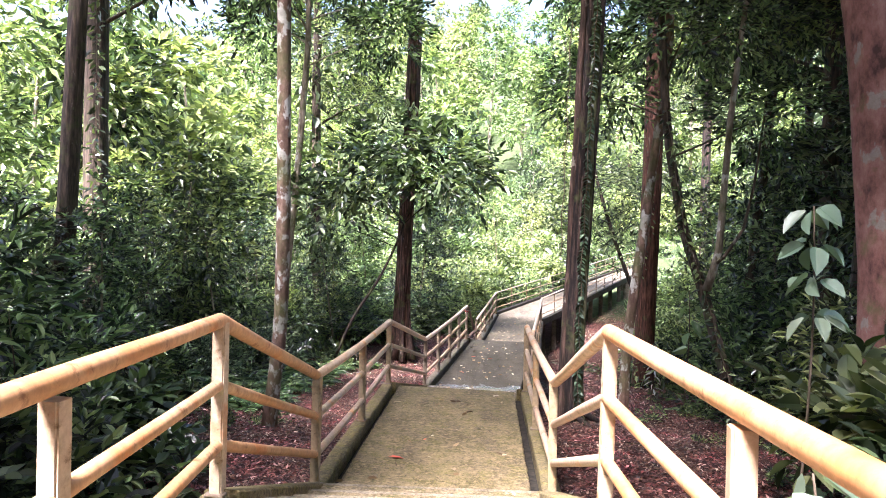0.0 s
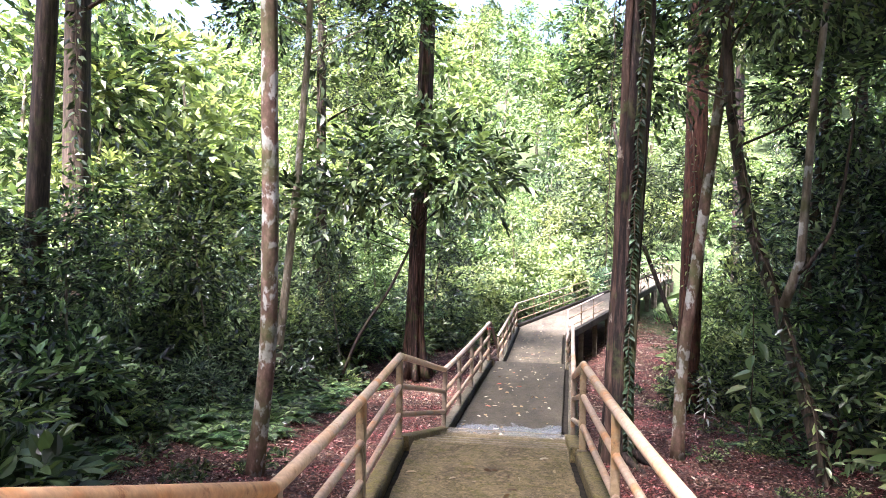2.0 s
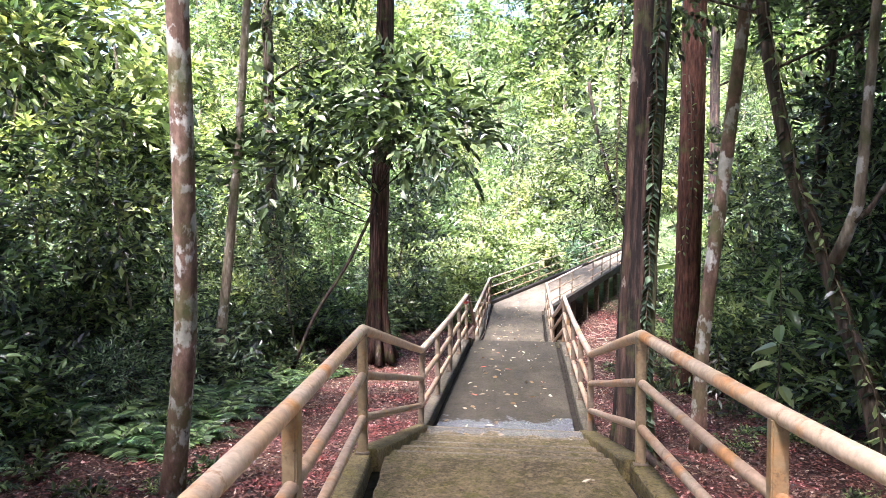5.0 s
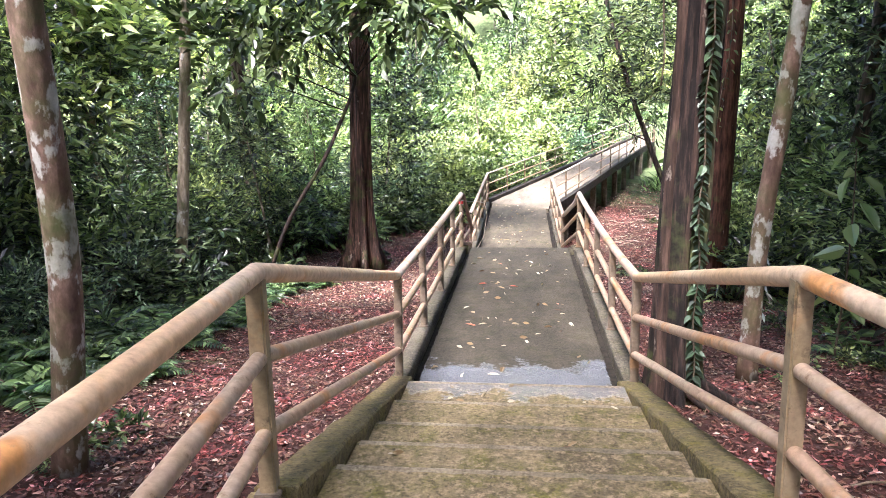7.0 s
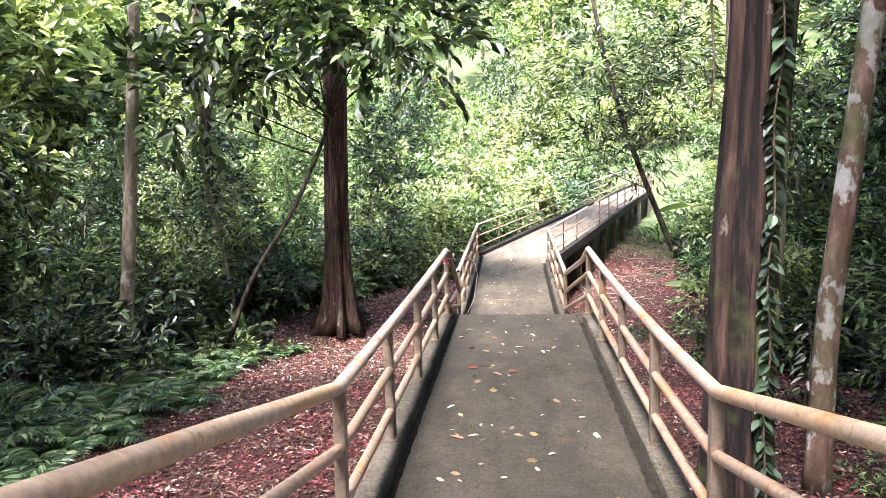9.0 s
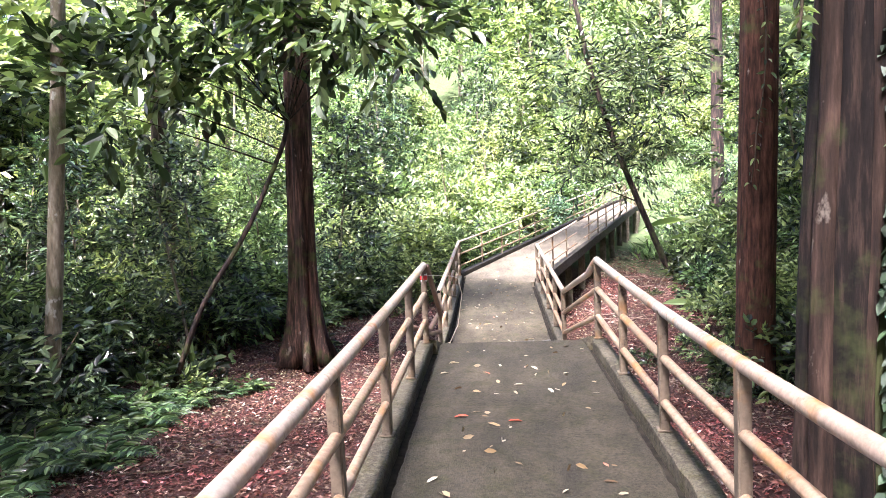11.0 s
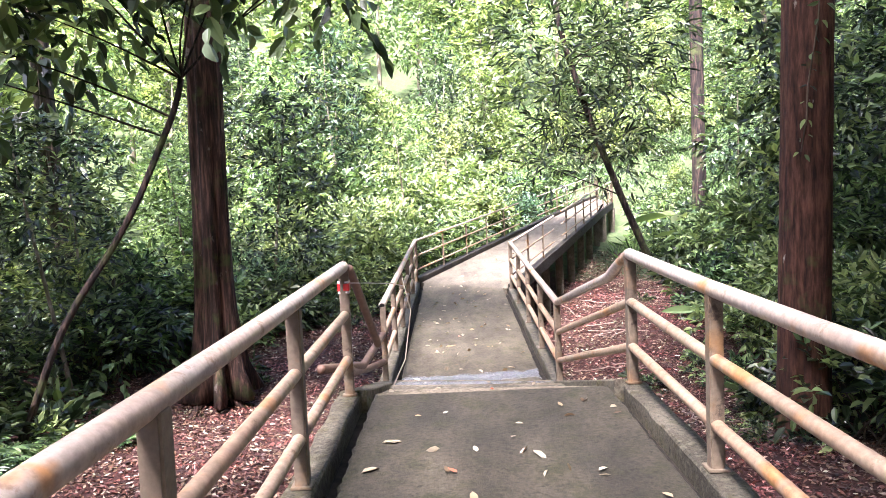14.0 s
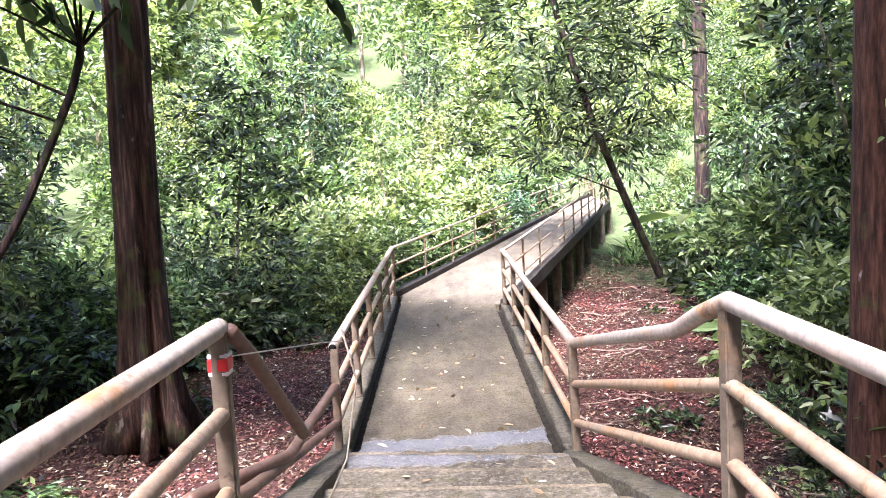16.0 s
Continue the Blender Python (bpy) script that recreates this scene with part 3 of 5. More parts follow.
# railings: one a side and section
for i, kind in enumerate(KIND):
    for sd, ac in (("left", 0.0), ("right", 1.0)):
        broken = i == 5 and ac == 0.0
        r = empty("railing")
        tagged(r, "broken steel pipe railing with a hanging bent pipe" if broken else "three-bar pipe railing in chipped peach and cream paint", "railing", "railings along the walkway")
        length = (span(i, 1, ac) - span(i, 0, ac)).length
        spans = 1 if kind == "stair" else (max(1, round(length / (1.65 if kind == "deck" else 1.55))))
        if i == 2:
            spans = 2
        thin = 0.6 if kind == "ramp" else 1.0
        gap = None
        if i == 7 and ac == 0.0:
            gap = (0.45, 0.575)
        if i == 7 and ac == 1.0:
            gap = (0.32, 0.395)
        if not broken:
            for name, z, rad, mat in (("top_rail", RAIL_Z[0], 0.042, "rail"), ("middle_rail", RAIL_Z[1], 0.034, "low_rail"), ("lower_rail", RAIL_Z[2], 0.034, "low_rail")):
                if i == 0 or (i == 1 and ac == 0.0):
                    mat = "rail_orange"
                elif i < 4 and name == "top_rail":
                    mat = "rail_peach"
                pts = [span(i, 0, ac, z), span(i, 1, ac, z)]
                sag = {2: 0.03, 4: 0.03 + 0.028 * ac}.get(i, 0)
                if sag:
                    pts = [span(i, u, ac, z - sag * 4 * u * (1 - u) * (1.15 - 0.3 * u)) for u in (0, 0.12, 0.25, 0.4, 0.5, 0.6, 0.75, 0.88, 1)]
                if i == 5 and name == "top_rail":
                    pts = [span(i, 0, ac, z), span(i, 0.1, ac, z - 0.025), span(i, 0.2, ac, z - 0.075), span(i, 0.27, ac, z - 0.07), span(i, 1, ac, z)]
                if gap:
                    pipe(name, [pts[0], pts[0].lerp(pts[1], gap[0])], rad * thin, mat, r)
                    pipe(name, [pts[0].lerp(pts[1], gap[1]), pts[1]], rad * thin, mat, r)
                else:
                    pipe(name, pts, rad * thin, mat, r)
        else:
            a, b = span(i, 0, ac, RAIL_Z[0]), span(i, 1, ac, RAIL_Z[0])
            pipe("hanging_pipe", [a + Vector((0.04, 0.03, -0.02)), a + Vector((0.05, 0.25, -0.16)), a + Vector((0.12, 0.95, -0.78))], 0.034, "rust_pipe", r)
            bm_, bl = span(i, 1, ac, RAIL_Z[1]), span(i, 1, ac, RAIL_Z[2])
            pipe("bent_middle_rail", [bm_, span(i, 0.62, ac, 0.42), span(i, 0.45, ac, 0.24) + Vector((-0.06, 0, 0)), span(i, 0.06, ac, 0.22) + Vector((-0.24, 0, 0))], 0.038, "rust_pipe", r)
            pipe("bent_lower_rail", [bl, span(i, 0.6, ac, 0.20) + Vector((-0.08, 0, 0)), span(i, 0.3, ac, 0.18) + Vector((-0.1, 0, 0)), span(i, 0.0, ac, RAIL_Z[2] - 0.06)], 0.036, "rust_pipe", r)
        if kind != "stair":
            for k in range(spans + 1):
                if k == 0 and i > 7:
                    continue
                u = k / spans
                if gap and gap[0] < u < gap[1]:
                    continue
                p = span(i, u, ac, 0.005)
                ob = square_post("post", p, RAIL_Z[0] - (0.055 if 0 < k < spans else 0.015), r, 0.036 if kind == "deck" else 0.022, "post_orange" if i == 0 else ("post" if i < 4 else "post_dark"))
                if kind == "deck":
                    if "plate" not in POST:
                        plate = prism("base_plate", [(-0.055, -0.055, 0.026), (0.055, -0.055, 0.026), (0.055, 0.055, 0.026), (-0.055, 0.055, 0.026)], 0.014, "post_dark", ob, 0.003)
                        POST["plate"] = plate.data
                    else:
                        new("base_plate", POST["plate"]).parent = ob
        if i == 6 and ac == 0.0:
            a, b = span(i, 0, ac, RAIL_Z[0]), span(i, 1, ac, RAIL_Z[0])
            d = (a - b).normalized()
            # solid black plug in place of the shaded inside of the pipe
            tube("open_end", [a + d * 0.02, a + d * 0.043], [0.034, 0.034], "hollow_shade", r, sides=12)


# ---- plants: leaves, shrubs, trees ----
def unit(v):
    return v / np.maximum(np.linalg.norm(v, axis=-1, keepdims=True), 1e-6)


def leaves(rng, base, along, length, width, hexagon=True, droop=0.25):
    """Leaves as small folded blades: base points, directions, lengths and widths."""
    n = len(base)
    along = unit(along)
    up = unit(np.array([0, 0, 1.0]) + rng.normal(size=(n, 3)) * 0.45)
    side = unit(np.cross(along, up))
    up = np.cross(side, along)
    L, W = np.broadcast_to(length, n)[:, None], np.broadcast_to(width, n)[:, None]
    d = np.broadcast_to(droop, n)[:, None]
    fold = rng.uniform(0.05, 0.28, size=(n, 1))
    tip = base + along * L - up * L * d
    if hexagon == 2:
        rows = [base]
        for sg in (1, -1):
            cut = [(0.12, 0.26), (0.36, 0.48), (0.64, 0.44), (0.86, 0.22)]
            for u, w in (cut if sg == 1 else cut[::-1]):
                rows.append(base + along * L * u - up * L * d * u * u + side * sg * W * w + up * W * fold * w * 2)
            if sg == 1:
                rows.append(tip)
        v = np.stack(rows, 1).reshape(-1, 3)
        f = np.array([[0, 1, 2, 3, 4, 5], [0, 5, 6, 7, 8, 9]])
        k = 10
    elif hexagon:
        c1, c2 = base + along * L * 0.3 - up * L * d * 0.08, base + along * L * 0.68 - up * L * d * 0.42
        l1, r1 = c1 + side * W * 0.46 + up * W * fold, c1 - side * W * 0.46 + up * W * fold
        l2, r2 = c2 + side * W * 0.40 + up * W * fold, c2 - side * W * 0.40 + up * W * fold
        v = np.stack([base, l1, l2, tip, r2, r1], 1).reshape(-1, 3)
        f = np.array([[0, 1, 2, 3], [0, 3, 4, 5]])
        k = 6
    else:
        c = base + along * L * 0.45 - up * L * d * 0.2
        v = np.stack([base, c + side * W * 0.5 + up * W * fold, tip, c - side * W * 0.5 + up * W * fold], 1).reshape(-1, 3)
        f = np.array([[0, 1, 2], [0, 2, 3]])
        k = 4
    faces = (f[None] + (np.arange(n) * k)[:, None, None]).reshape(-1, f.shape[1])
    return v, faces


def sprays(rng, pos, out, per, twig, length, width, hexagon=True, droop=0.25):
    """Leaves set alternately along short twigs that start at pos and grow along out."""
    n = len(pos)
    out = unit(out + rng.normal(size=(n, 3)) * 0.25)
    side = unit(np.cross(out, np.array([0, 0, 1.0]) + rng.normal(size=(n, 3)) * 0.3))
    B, A = [], []
    for k in range(per):
        u = (k + 0.5) / per
        sgn = 1 if k % 2 else -1
        b = pos + out * twig * u - np.array([0, 0, 1.0]) * twig * 0.25 * u * u
        a = out * (0.55 + 0.5 * u) + side * sgn * (1.0 - 0.65 * u) + rng.normal(size=(n, 3)) * 0.22
        B.append(b)
        A.append(a)
    B, A = np.concatenate(B), np.concatenate(A)
    m = len(B)
    size = rng.uniform(0.65, 1.2, m)
    return leaves(rng, B, A, length * size, width * size, hexagon, droop * rng.uniform(0.5, 1.6, m))


def blob_points(rng, blobs, n, up_bias=0.35):
    """Points near the surfaces of several ellipsoids (x, y, z, rx, ry, rz), with outward directions."""
    blobs = np.array(blobs, dtype=float)
    w = (blobs[:, 3] * blobs[:, 4] + blobs[:, 3] * blobs[:, 5])
    pick = rng.choice(len(blobs), n, p=w / w.sum())
    d = unit(rng.normal(size=(n, 3)) + np.array([0, 0, up_bias]))
    r = rng.uniform(0.45, 1.0, n) ** 0.6
    p = blobs[pick, :3] + d * blobs[pick, 3:] * r[:, None]
    return p, unit(d + np.array([0, 0, 0.15]))


def random_blobs(rng, n, rx, rz, z0, size):
    out = []
    for _ in range(n):
        a, r = rng.uniform(0, 6.28), math.sqrt(rng.uniform(0, 1)) * rx
        z = z0 + rng.uniform(0, 1) * rz * (1 - 0.45 * r / rx)
        s = size * rng.uniform(0.6, 1.25)
        out.append((r * math.cos(a), r * math.sin(a), z, s, s, s * rng.uniform(0.55, 0.85)))
    return out


def stems_to(rng, blobs, radius, z_root=-0.3, spread=0.25):
    """Thin stems from the root to the middle of each blob, as one mesh."""
    V, F, o = [], [], 0
    for b in blobs:
        r0 = np.array([rng.normal() * spread, rng.normal() * spread, z_root])
        e = np.array(b[:3])
        mid = (r0 + e) / 2 + rng.normal(size=3) * 0.12 * np.linalg.norm(e - r0) * np.array([1, 1, 0.3])
        pts = [r0 * (1 - u) ** 2 + 2 * mid * u * (1 - u) + e * u * u for u in np.linspace(0, 1, 5)]
        v, q = tube_arrays([Vector(p) for p in pts], list(np.linspace(radius, radius * 0.3, 5)), sides=4, caps=False)
        V.append(v)
        F.append(q + o)
        o += len(v)
    return np.vstack(V), np.vstack(F)


def shrub(name, label, seed, blobs_n, rx, rz, z0, size, twigs, per, twig, length, width, material, stem=0.02, hexagon=True):
    rng = np.random.default_rng(seed)
    top = empty(name)
    tagged(top, label, "shrub", "forest undergrowth")
    bl = random_blobs(rng, blobs_n, rx, rz, z0, size)
    v, f = stems_to(rng, bl, stem)
    mesh_np("stemwork", v, f, "twig", top)
    p, d = blob_points(rng, bl, twigs)
    v, f = sprays(rng, p, d, per, twig, length, width, hexagon)
    mesh_np("foliage", v, f, material, top)
    return top


def fern(name, label, seed, fronds, length, material, pinnae=15):
    """A fern: fronds of three shapes set round the crown, each with its own stalk."""
    rng = np.random.default_rng(seed)
    top = empty(name)
    tagged(top, label, "fern", "ferns on the forest floor")
    shapes = []
    for k in range(fronds):
        turn = Matrix.Rotation(k * 6.283 / fronds + rng.uniform(-0.3, 0.3), 4, "Z")
        if k < 3:
            el = (0.6, 0.85, 1.1)[k]
            s = length * rng.uniform(0.8, 1.15)
            pts = [np.array([s * u * math.cos(el * (1 - 0.5 * u)), 0, s * (math.sin(el) * u - 0.62 * u * u)]) for u in np.linspace(0, 1, 9)]
            v, q = tube_arrays([Vector(p) for p in pts], list(np.linspace(0.009, 0.002, 9)), sides=4, caps=False)
            stem_v, stem_q = tube_arrays([Vector(p) for p in pts[:4]], list(np.linspace(0.013, 0.009, 4)), sides=5)
            stalk = mesh_np("stalk", stem_v, stem_q, "twig")
            rachis_v, rachis_q = v, q
            B, A, L = [], [], []
            for j in range(pinnae):
                u = 0.16 + 0.84 * j / pinnae
                i0 = min(7, int(u * 8))
                p = pts[i0] + (pts[i0 + 1] - pts[i0]) * (u * 8 - i0)
                fw = unit(pts[i0 + 1] - pts[i0])
                for sg in (-1, 1):
                    B.append(p)
                    A.append(np.array([0, -sg, 0.1]) + fw * 0.45)
                    L.append(s * 0.30 * (1 - 0.8 * (u - 0.3) ** 2 * 2) * (1.05 - 0.75 * u))
            L = np.array(L)
            v, f = leaves(rng, np.array(B), np.array(A), L, L * 0.24 + 0.008, True, 0.22)
            frond = mesh_np("frond", np.vstack([v, rachis_v]), np.vstack([f, rachis_q + len(v)]), material)
            shapes.append((frond.data, stalk.data))
        else:
            frond, stalk = new("frond", shapes[k % 3][0]), new("stalk", shapes[k % 3][1])
        frond.parent, stalk.parent = top, frond
        frond.matrix_basis = turn
    return top


def bent(x, y, z, top_z, bends, n=26):
    """A trunk's line: bends are (height, dx, dy)."""
    hs = [0.0] + [b[0] for b in bends]
    dx, dy = [0.0] + [b[1] for b in bends], [0.0] + [b[2] for b in bends]
    out = []
    for h in np.linspace(0, top_z - z, n):
        s = sum(np.interp(h + o, hs, dx) for o in (-0.4, 0, 0.4)) / 3
        t = sum(np.interp(h + o, hs, dy) for o in (-0.4, 0, 0.4)) / 3
        out.append(Vector((x + s, y + t, z + h)))
    return out


def tree(label, x, y, top_z, d0, d1, bark, bends=(), flare=0.25, flute=0.04, lobes=5, crown=None, leaf="leaf_mid", z=None, crown_from=0.62, crown_r=2.6, twigs=1100, leaf_size=(0.2, 0.09), seed=0, limbs=6, flare_h=0.45, blade=False, roots=(), category="tree"):
    """A tree: trunk with flared foot, limbs and a leafy crown."""
    rng = np.random.default_rng(seed + 11)
    z = float(ground_z(x, y)) - 0.15 if z is None else z
    top = empty("tree", (x, y, z))
    tagged(top, label, category)
    n = 40
    line = [p - Vector((x, y, z)) for p in bent(x, y, z, top_z, bends, n)]
    hs = np.array([p.z for p in line])
    rad = (d0 + (d1 - d0) * hs / hs[-1]) / 2 * (1 + flare * np.exp(-hs / flare_h) * 1.6)
    fl = flute * (1 + 2.2 * np.exp(-hs / (flare_h * 1.8)))
    v, q = tube_arrays(line, list(rad), sides=44, flute=list(fl), lobes=lobes, rough=0.012, seed=seed)
    mesh_np("trunk", v, q, bark, top, smooth=True)
    for turn, reach, girth in roots:
        d = Vector((math.cos(radians(turn)), math.sin(radians(turn)), 0))
        s = Vector((-d.y, d.x, 0))
        pts = []
        for u in np.linspace(0, 1, 10):
            p = d * (d0 * 0.3 + reach * u) + s * 0.12 * reach * math.sin(u * 5 + turn)
            g = float(ground_z(x + p.x, y + p.y)) - z
            p.z = g + 0.02 + 0.38 * max(0, 1 - u * 2.6) ** 1.5 - 0.05 * u
            pts.append(p)
        a, q = tube_arrays(pts, list(np.linspace(girth, girth * 0.25, 10)), sides=9, rough=0.03, seed=seed)
        mesh_np("root", a, q, bark, top, smooth=True)
    if crown is None:
        crown = []
        for k in range(limbs):
            u = crown_from + (1 - crown_from) * (k + 0.5) / limbs
            a = k * 2.4 + rng.uniform(-0.4, 0.4)
            rr = crown_r * rng.uniform(0.5, 1.0) * (1.15 - 0.6 * (u - crown_from) / (1 - crown_from))
            c = line[int(u * (n - 1))]
            crown.append((c.x + rr * math.cos(a), c.y + rr * math.sin(a), c.z + rr * 0.45, 1.3, 1.3, 0.85))
    if crown:
        for b in crown:
            e = Vector(b[:3])
            ks = [k for k in range(n) if line[k].z <= max(e.z - 0.35 * (e.xy - line[k].xy).length, 0.4)]
            s = line[ks[-1] if ks else 3]
            m = s.lerp(e, 0.5) + Vector(rng.normal(size=3)) * 0.15 + Vector((0, 0, 0.15))
            pts = [s * (1 - u) ** 2 + m * 2 * u * (1 - u) + e * u * u for u in np.linspace(0, 1, 7)]
            r0 = max(0.02, min(0.08, d1 * 0.2))
            a, q = tube_arrays(pts, list(np.linspace(r0, r0 * 0.3, 7)), sides=7, caps=False)
            mesh_np("limb", a, q, bark, top, smooth=True)
        p, d = blob_points(rng, crown, twigs)
        a, f = sprays(rng, p, d, 7, 0.45 * leaf_size[0] / 0.17, leaf_size[0], leaf_size[1], blade, 0.35)
        mesh_np("crown", a, f, leaf, top)
    return top


# tree beside the flight, pale patches on brown bark
tree("slender tree with white-blotched brown bark in leaf litter", -4.28, -0.15, 15, 0.29, 0.22, "bark_spot", [(0.9, 0.10, 0.0), (2.2, 0.26, -0.05), (4.4, 0.42, -0.4), (6.6, 0.53, -0.75), (14, 0.74, -1.6)], flare=0.12, flute=0.02, z=-1.15, crown_from=0.72, crown_r=5.0, limbs=14, twigs=1300, leaf_size=(0.28, 0.13), seed=1)
tree("tall fluted red-brown tree with buttressed foot", -4.66, 14.35, 19, 0.60, 0.42, "bark_red", [(6, 0.10, 0), (14, 0.35, 0)], flare=0.62, flare_h=0.8, flute=0.20, lobes=6, z=-2.1, roots=((190, 1.3, 0.14), (-60, 0.9, 0.12), (-110, 0.9, 0.12), (-15, 0.8, 0.1)), crown_from=0.72, crown_r=3.5, limbs=9, twigs=1800, leaf_size=(0.28, 0.13), seed=2)
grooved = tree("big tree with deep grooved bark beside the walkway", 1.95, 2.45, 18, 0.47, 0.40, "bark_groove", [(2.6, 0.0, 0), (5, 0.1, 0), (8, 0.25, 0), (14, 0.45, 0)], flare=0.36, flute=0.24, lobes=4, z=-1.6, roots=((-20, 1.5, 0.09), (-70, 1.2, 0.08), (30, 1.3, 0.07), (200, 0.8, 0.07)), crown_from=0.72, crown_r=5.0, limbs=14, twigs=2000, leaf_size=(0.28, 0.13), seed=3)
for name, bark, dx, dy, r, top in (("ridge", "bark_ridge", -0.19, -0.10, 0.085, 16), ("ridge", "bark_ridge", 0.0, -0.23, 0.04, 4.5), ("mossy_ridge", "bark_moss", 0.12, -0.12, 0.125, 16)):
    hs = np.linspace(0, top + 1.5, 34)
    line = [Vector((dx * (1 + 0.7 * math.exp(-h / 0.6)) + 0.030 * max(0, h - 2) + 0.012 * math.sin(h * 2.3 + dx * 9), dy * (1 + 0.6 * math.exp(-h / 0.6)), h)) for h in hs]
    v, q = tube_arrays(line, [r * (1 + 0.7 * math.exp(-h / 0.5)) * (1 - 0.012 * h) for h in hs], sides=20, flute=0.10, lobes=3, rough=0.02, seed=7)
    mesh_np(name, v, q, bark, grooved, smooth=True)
tree("straight rusty brown tree trunk with stringy bark", 4.62, 11.2, 19, 0.68, 0.56, "bark_rust", [(8, 0.15, 0)], flare=0.18, flute=0.03, lobes=9, z=-2.6, crown_from=0.72, crown_r=5.0, limbs=14, twigs=2000, leaf_size=(0.28, 0.13), seed=4)
tree("slender leaning tree with pale patches", 3.25, 3.9, 13, 0.25, 0.18, "bark_spot", [(2, 0.05, 0), (4.5, 0.36, 0.1), (9, 0.9, 0.3)], flare=0.15, flute=0.03, z=-1.5, crown_from=0.6, seed=5)
tree("pale slender tree leaning out over undergrowth", -8.6, 10.5, 14, 0.30, 0.18, "bark_pale", [(3, 0.35, 0), (7, 0.75, 0), (12, 1.1, 0)], flare=0.1, crown_from=0.7, crown_r=4.5, limbs=10, twigs=1500, leaf_size=(0.28, 0.13), seed=6)
tree("dark tree trunk wrapped in climbing vine", -9.4, 18.5, 16, 0.52, 0.34, "bark_dark", [(4, -0.45, 0), (12, -0.6, 0)], crown_from=0.55, seed=7)
tree("dark tree trunk hung with lianas", -14.9, 9.25, 18, 0.92, 0.70, "bark_dark", [(8, -0.1, 0)], crown_from=0.62, seed=8, crown_r=4.2, limbs=12, twigs=3000, leaf_size=(0.17, 0.075))
tree("leaning dark tree with peeling bark", -13.1, 5.2, 17, 0.60, 0.46, "bark_dark", [(4, 0.0, 0), (9, 0.25, 0), (14, 0.5, 0)], crown_from=0.64, seed=9, crown_r=4.0, limbs=12, twigs=3000, leaf_size=(0.17, 0.075))
tree("reddish tree trunk with cream blotches", 5.8, -3.9, 15, 0.66, 0.5, "bark_flesh", [(3, -0.05, 0), (6, -0.3, 0), (10, -0.9, 0)], crown_from=0.6, crown_r=4.5, limbs=12, twigs=1700, leaf_size=(0.28, 0.13), seed=10)
forked = tree("forked tree with one dark and one pale stem", 5.62, 2.15, 10, 0.27, 0.15, "bark_dark", [(1.8, -0.39, 0.12), (2.7, -0.62, 0.32), (3.76, -0.88, 0.52), (4.7, -1.2, 0.75), (7, -1.6, 1.0), (11, -1.9, 1.2)], flare=0.2, flute=0.05, z=-1.6, crown_from=0.55, seed=13)
for bark, pts, r in (("bark_pale", [(4.86, 2.5, 1.95), (4.93, 2.3, 2.35), (4.99, 2.08, 2.8), (5.03, 2.0, 3.85), (5.12, 1.96, 5.6), (5.3, 1.9, 7.6), (5.5, 1.9, 9.5)], (0.095, 0.05)),
                     ("bark_dark", [(4.97, 2.15, 2.55), (5.12, 2.05, 2.72), (5.45, 1.95, 3.3), (5.62, 1.9, 4.2), (5.8, 1.8, 6.0)], (0.045, 0.02))):
    v, q = tube_arrays([Vector(p) - Vector((5.62, 2.15, -1.6)) for p in pts], list(np.linspace(r[0], r[1], len(pts))), sides=18, flute=0.04, rough=0.02, seed=3)
    mesh_np("limb", v, q, bark, forked, smooth=True)
tree("dark straight tree deep in the forest", 9.5, 8.5, 17, 0.55, 0.42, "bark_dark", (), crown_from=0.45, seed=14, crown_r=4.5, limbs=10, twigs=2000)
tree("dark straight tree deep in the forest", 10.9, 32.7, 19, 0.60, 0.46, "bark_groove", (), crown_from=0.5, seed=15, crown_r=3.0, twigs=1700)
tree("dark tree in dense undergrowth", 8.6, 3.0, 17, 0.6, 0.45, "bark_dark", [(5, 0.3, 0)], crown_from=0.35, seed=16, crown_r=3.2, twigs=1800)

# leaning big-leaved tree in front of the fluted one
tree("leaning understory tree with large glossy leaves", -6.75, 11.4, 3.4, 0.11, 0.09, "bark_groove", [(2.0, 0.75, 0.2), (3.5, 1.7, 0.6), (5.5, 2.6, 0.8)], flare=0.1,
     crown=[(1.4, 0.6, 7.2, 1.2, 1.1, 0.8), (0.6, 0.2, 6.6, 1.2, 1.2, 0.8), (3.9, 0.2, 7.8, 1.3, 1.2, 0.7), (4.9, 0.0, 6.9, 1.0, 1.0, 0.7), (-0.4, -0.4, 6.2, 1.2, 1.1, 0.8), (3.6, -0.9, 6.9, 0.8, 0.8, 0.5), (-1.0, -0.6, 6.0, 1.1, 1.0, 0.7), (1.4, -1.4, 7.6, 1.4, 1.2, 0.8), (4.0, -1.2, 7.8, 1.4, 1.2, 0.8), (5.2, 0.6, 7.6, 1.0, 1.0, 0.7), (2.4, -0.2, 8.6, 1.8, 1.4, 0.8)],
     leaf="leaf_big", twigs=400, leaf_size=(0.33, 0.16), blade=2, seed=20)
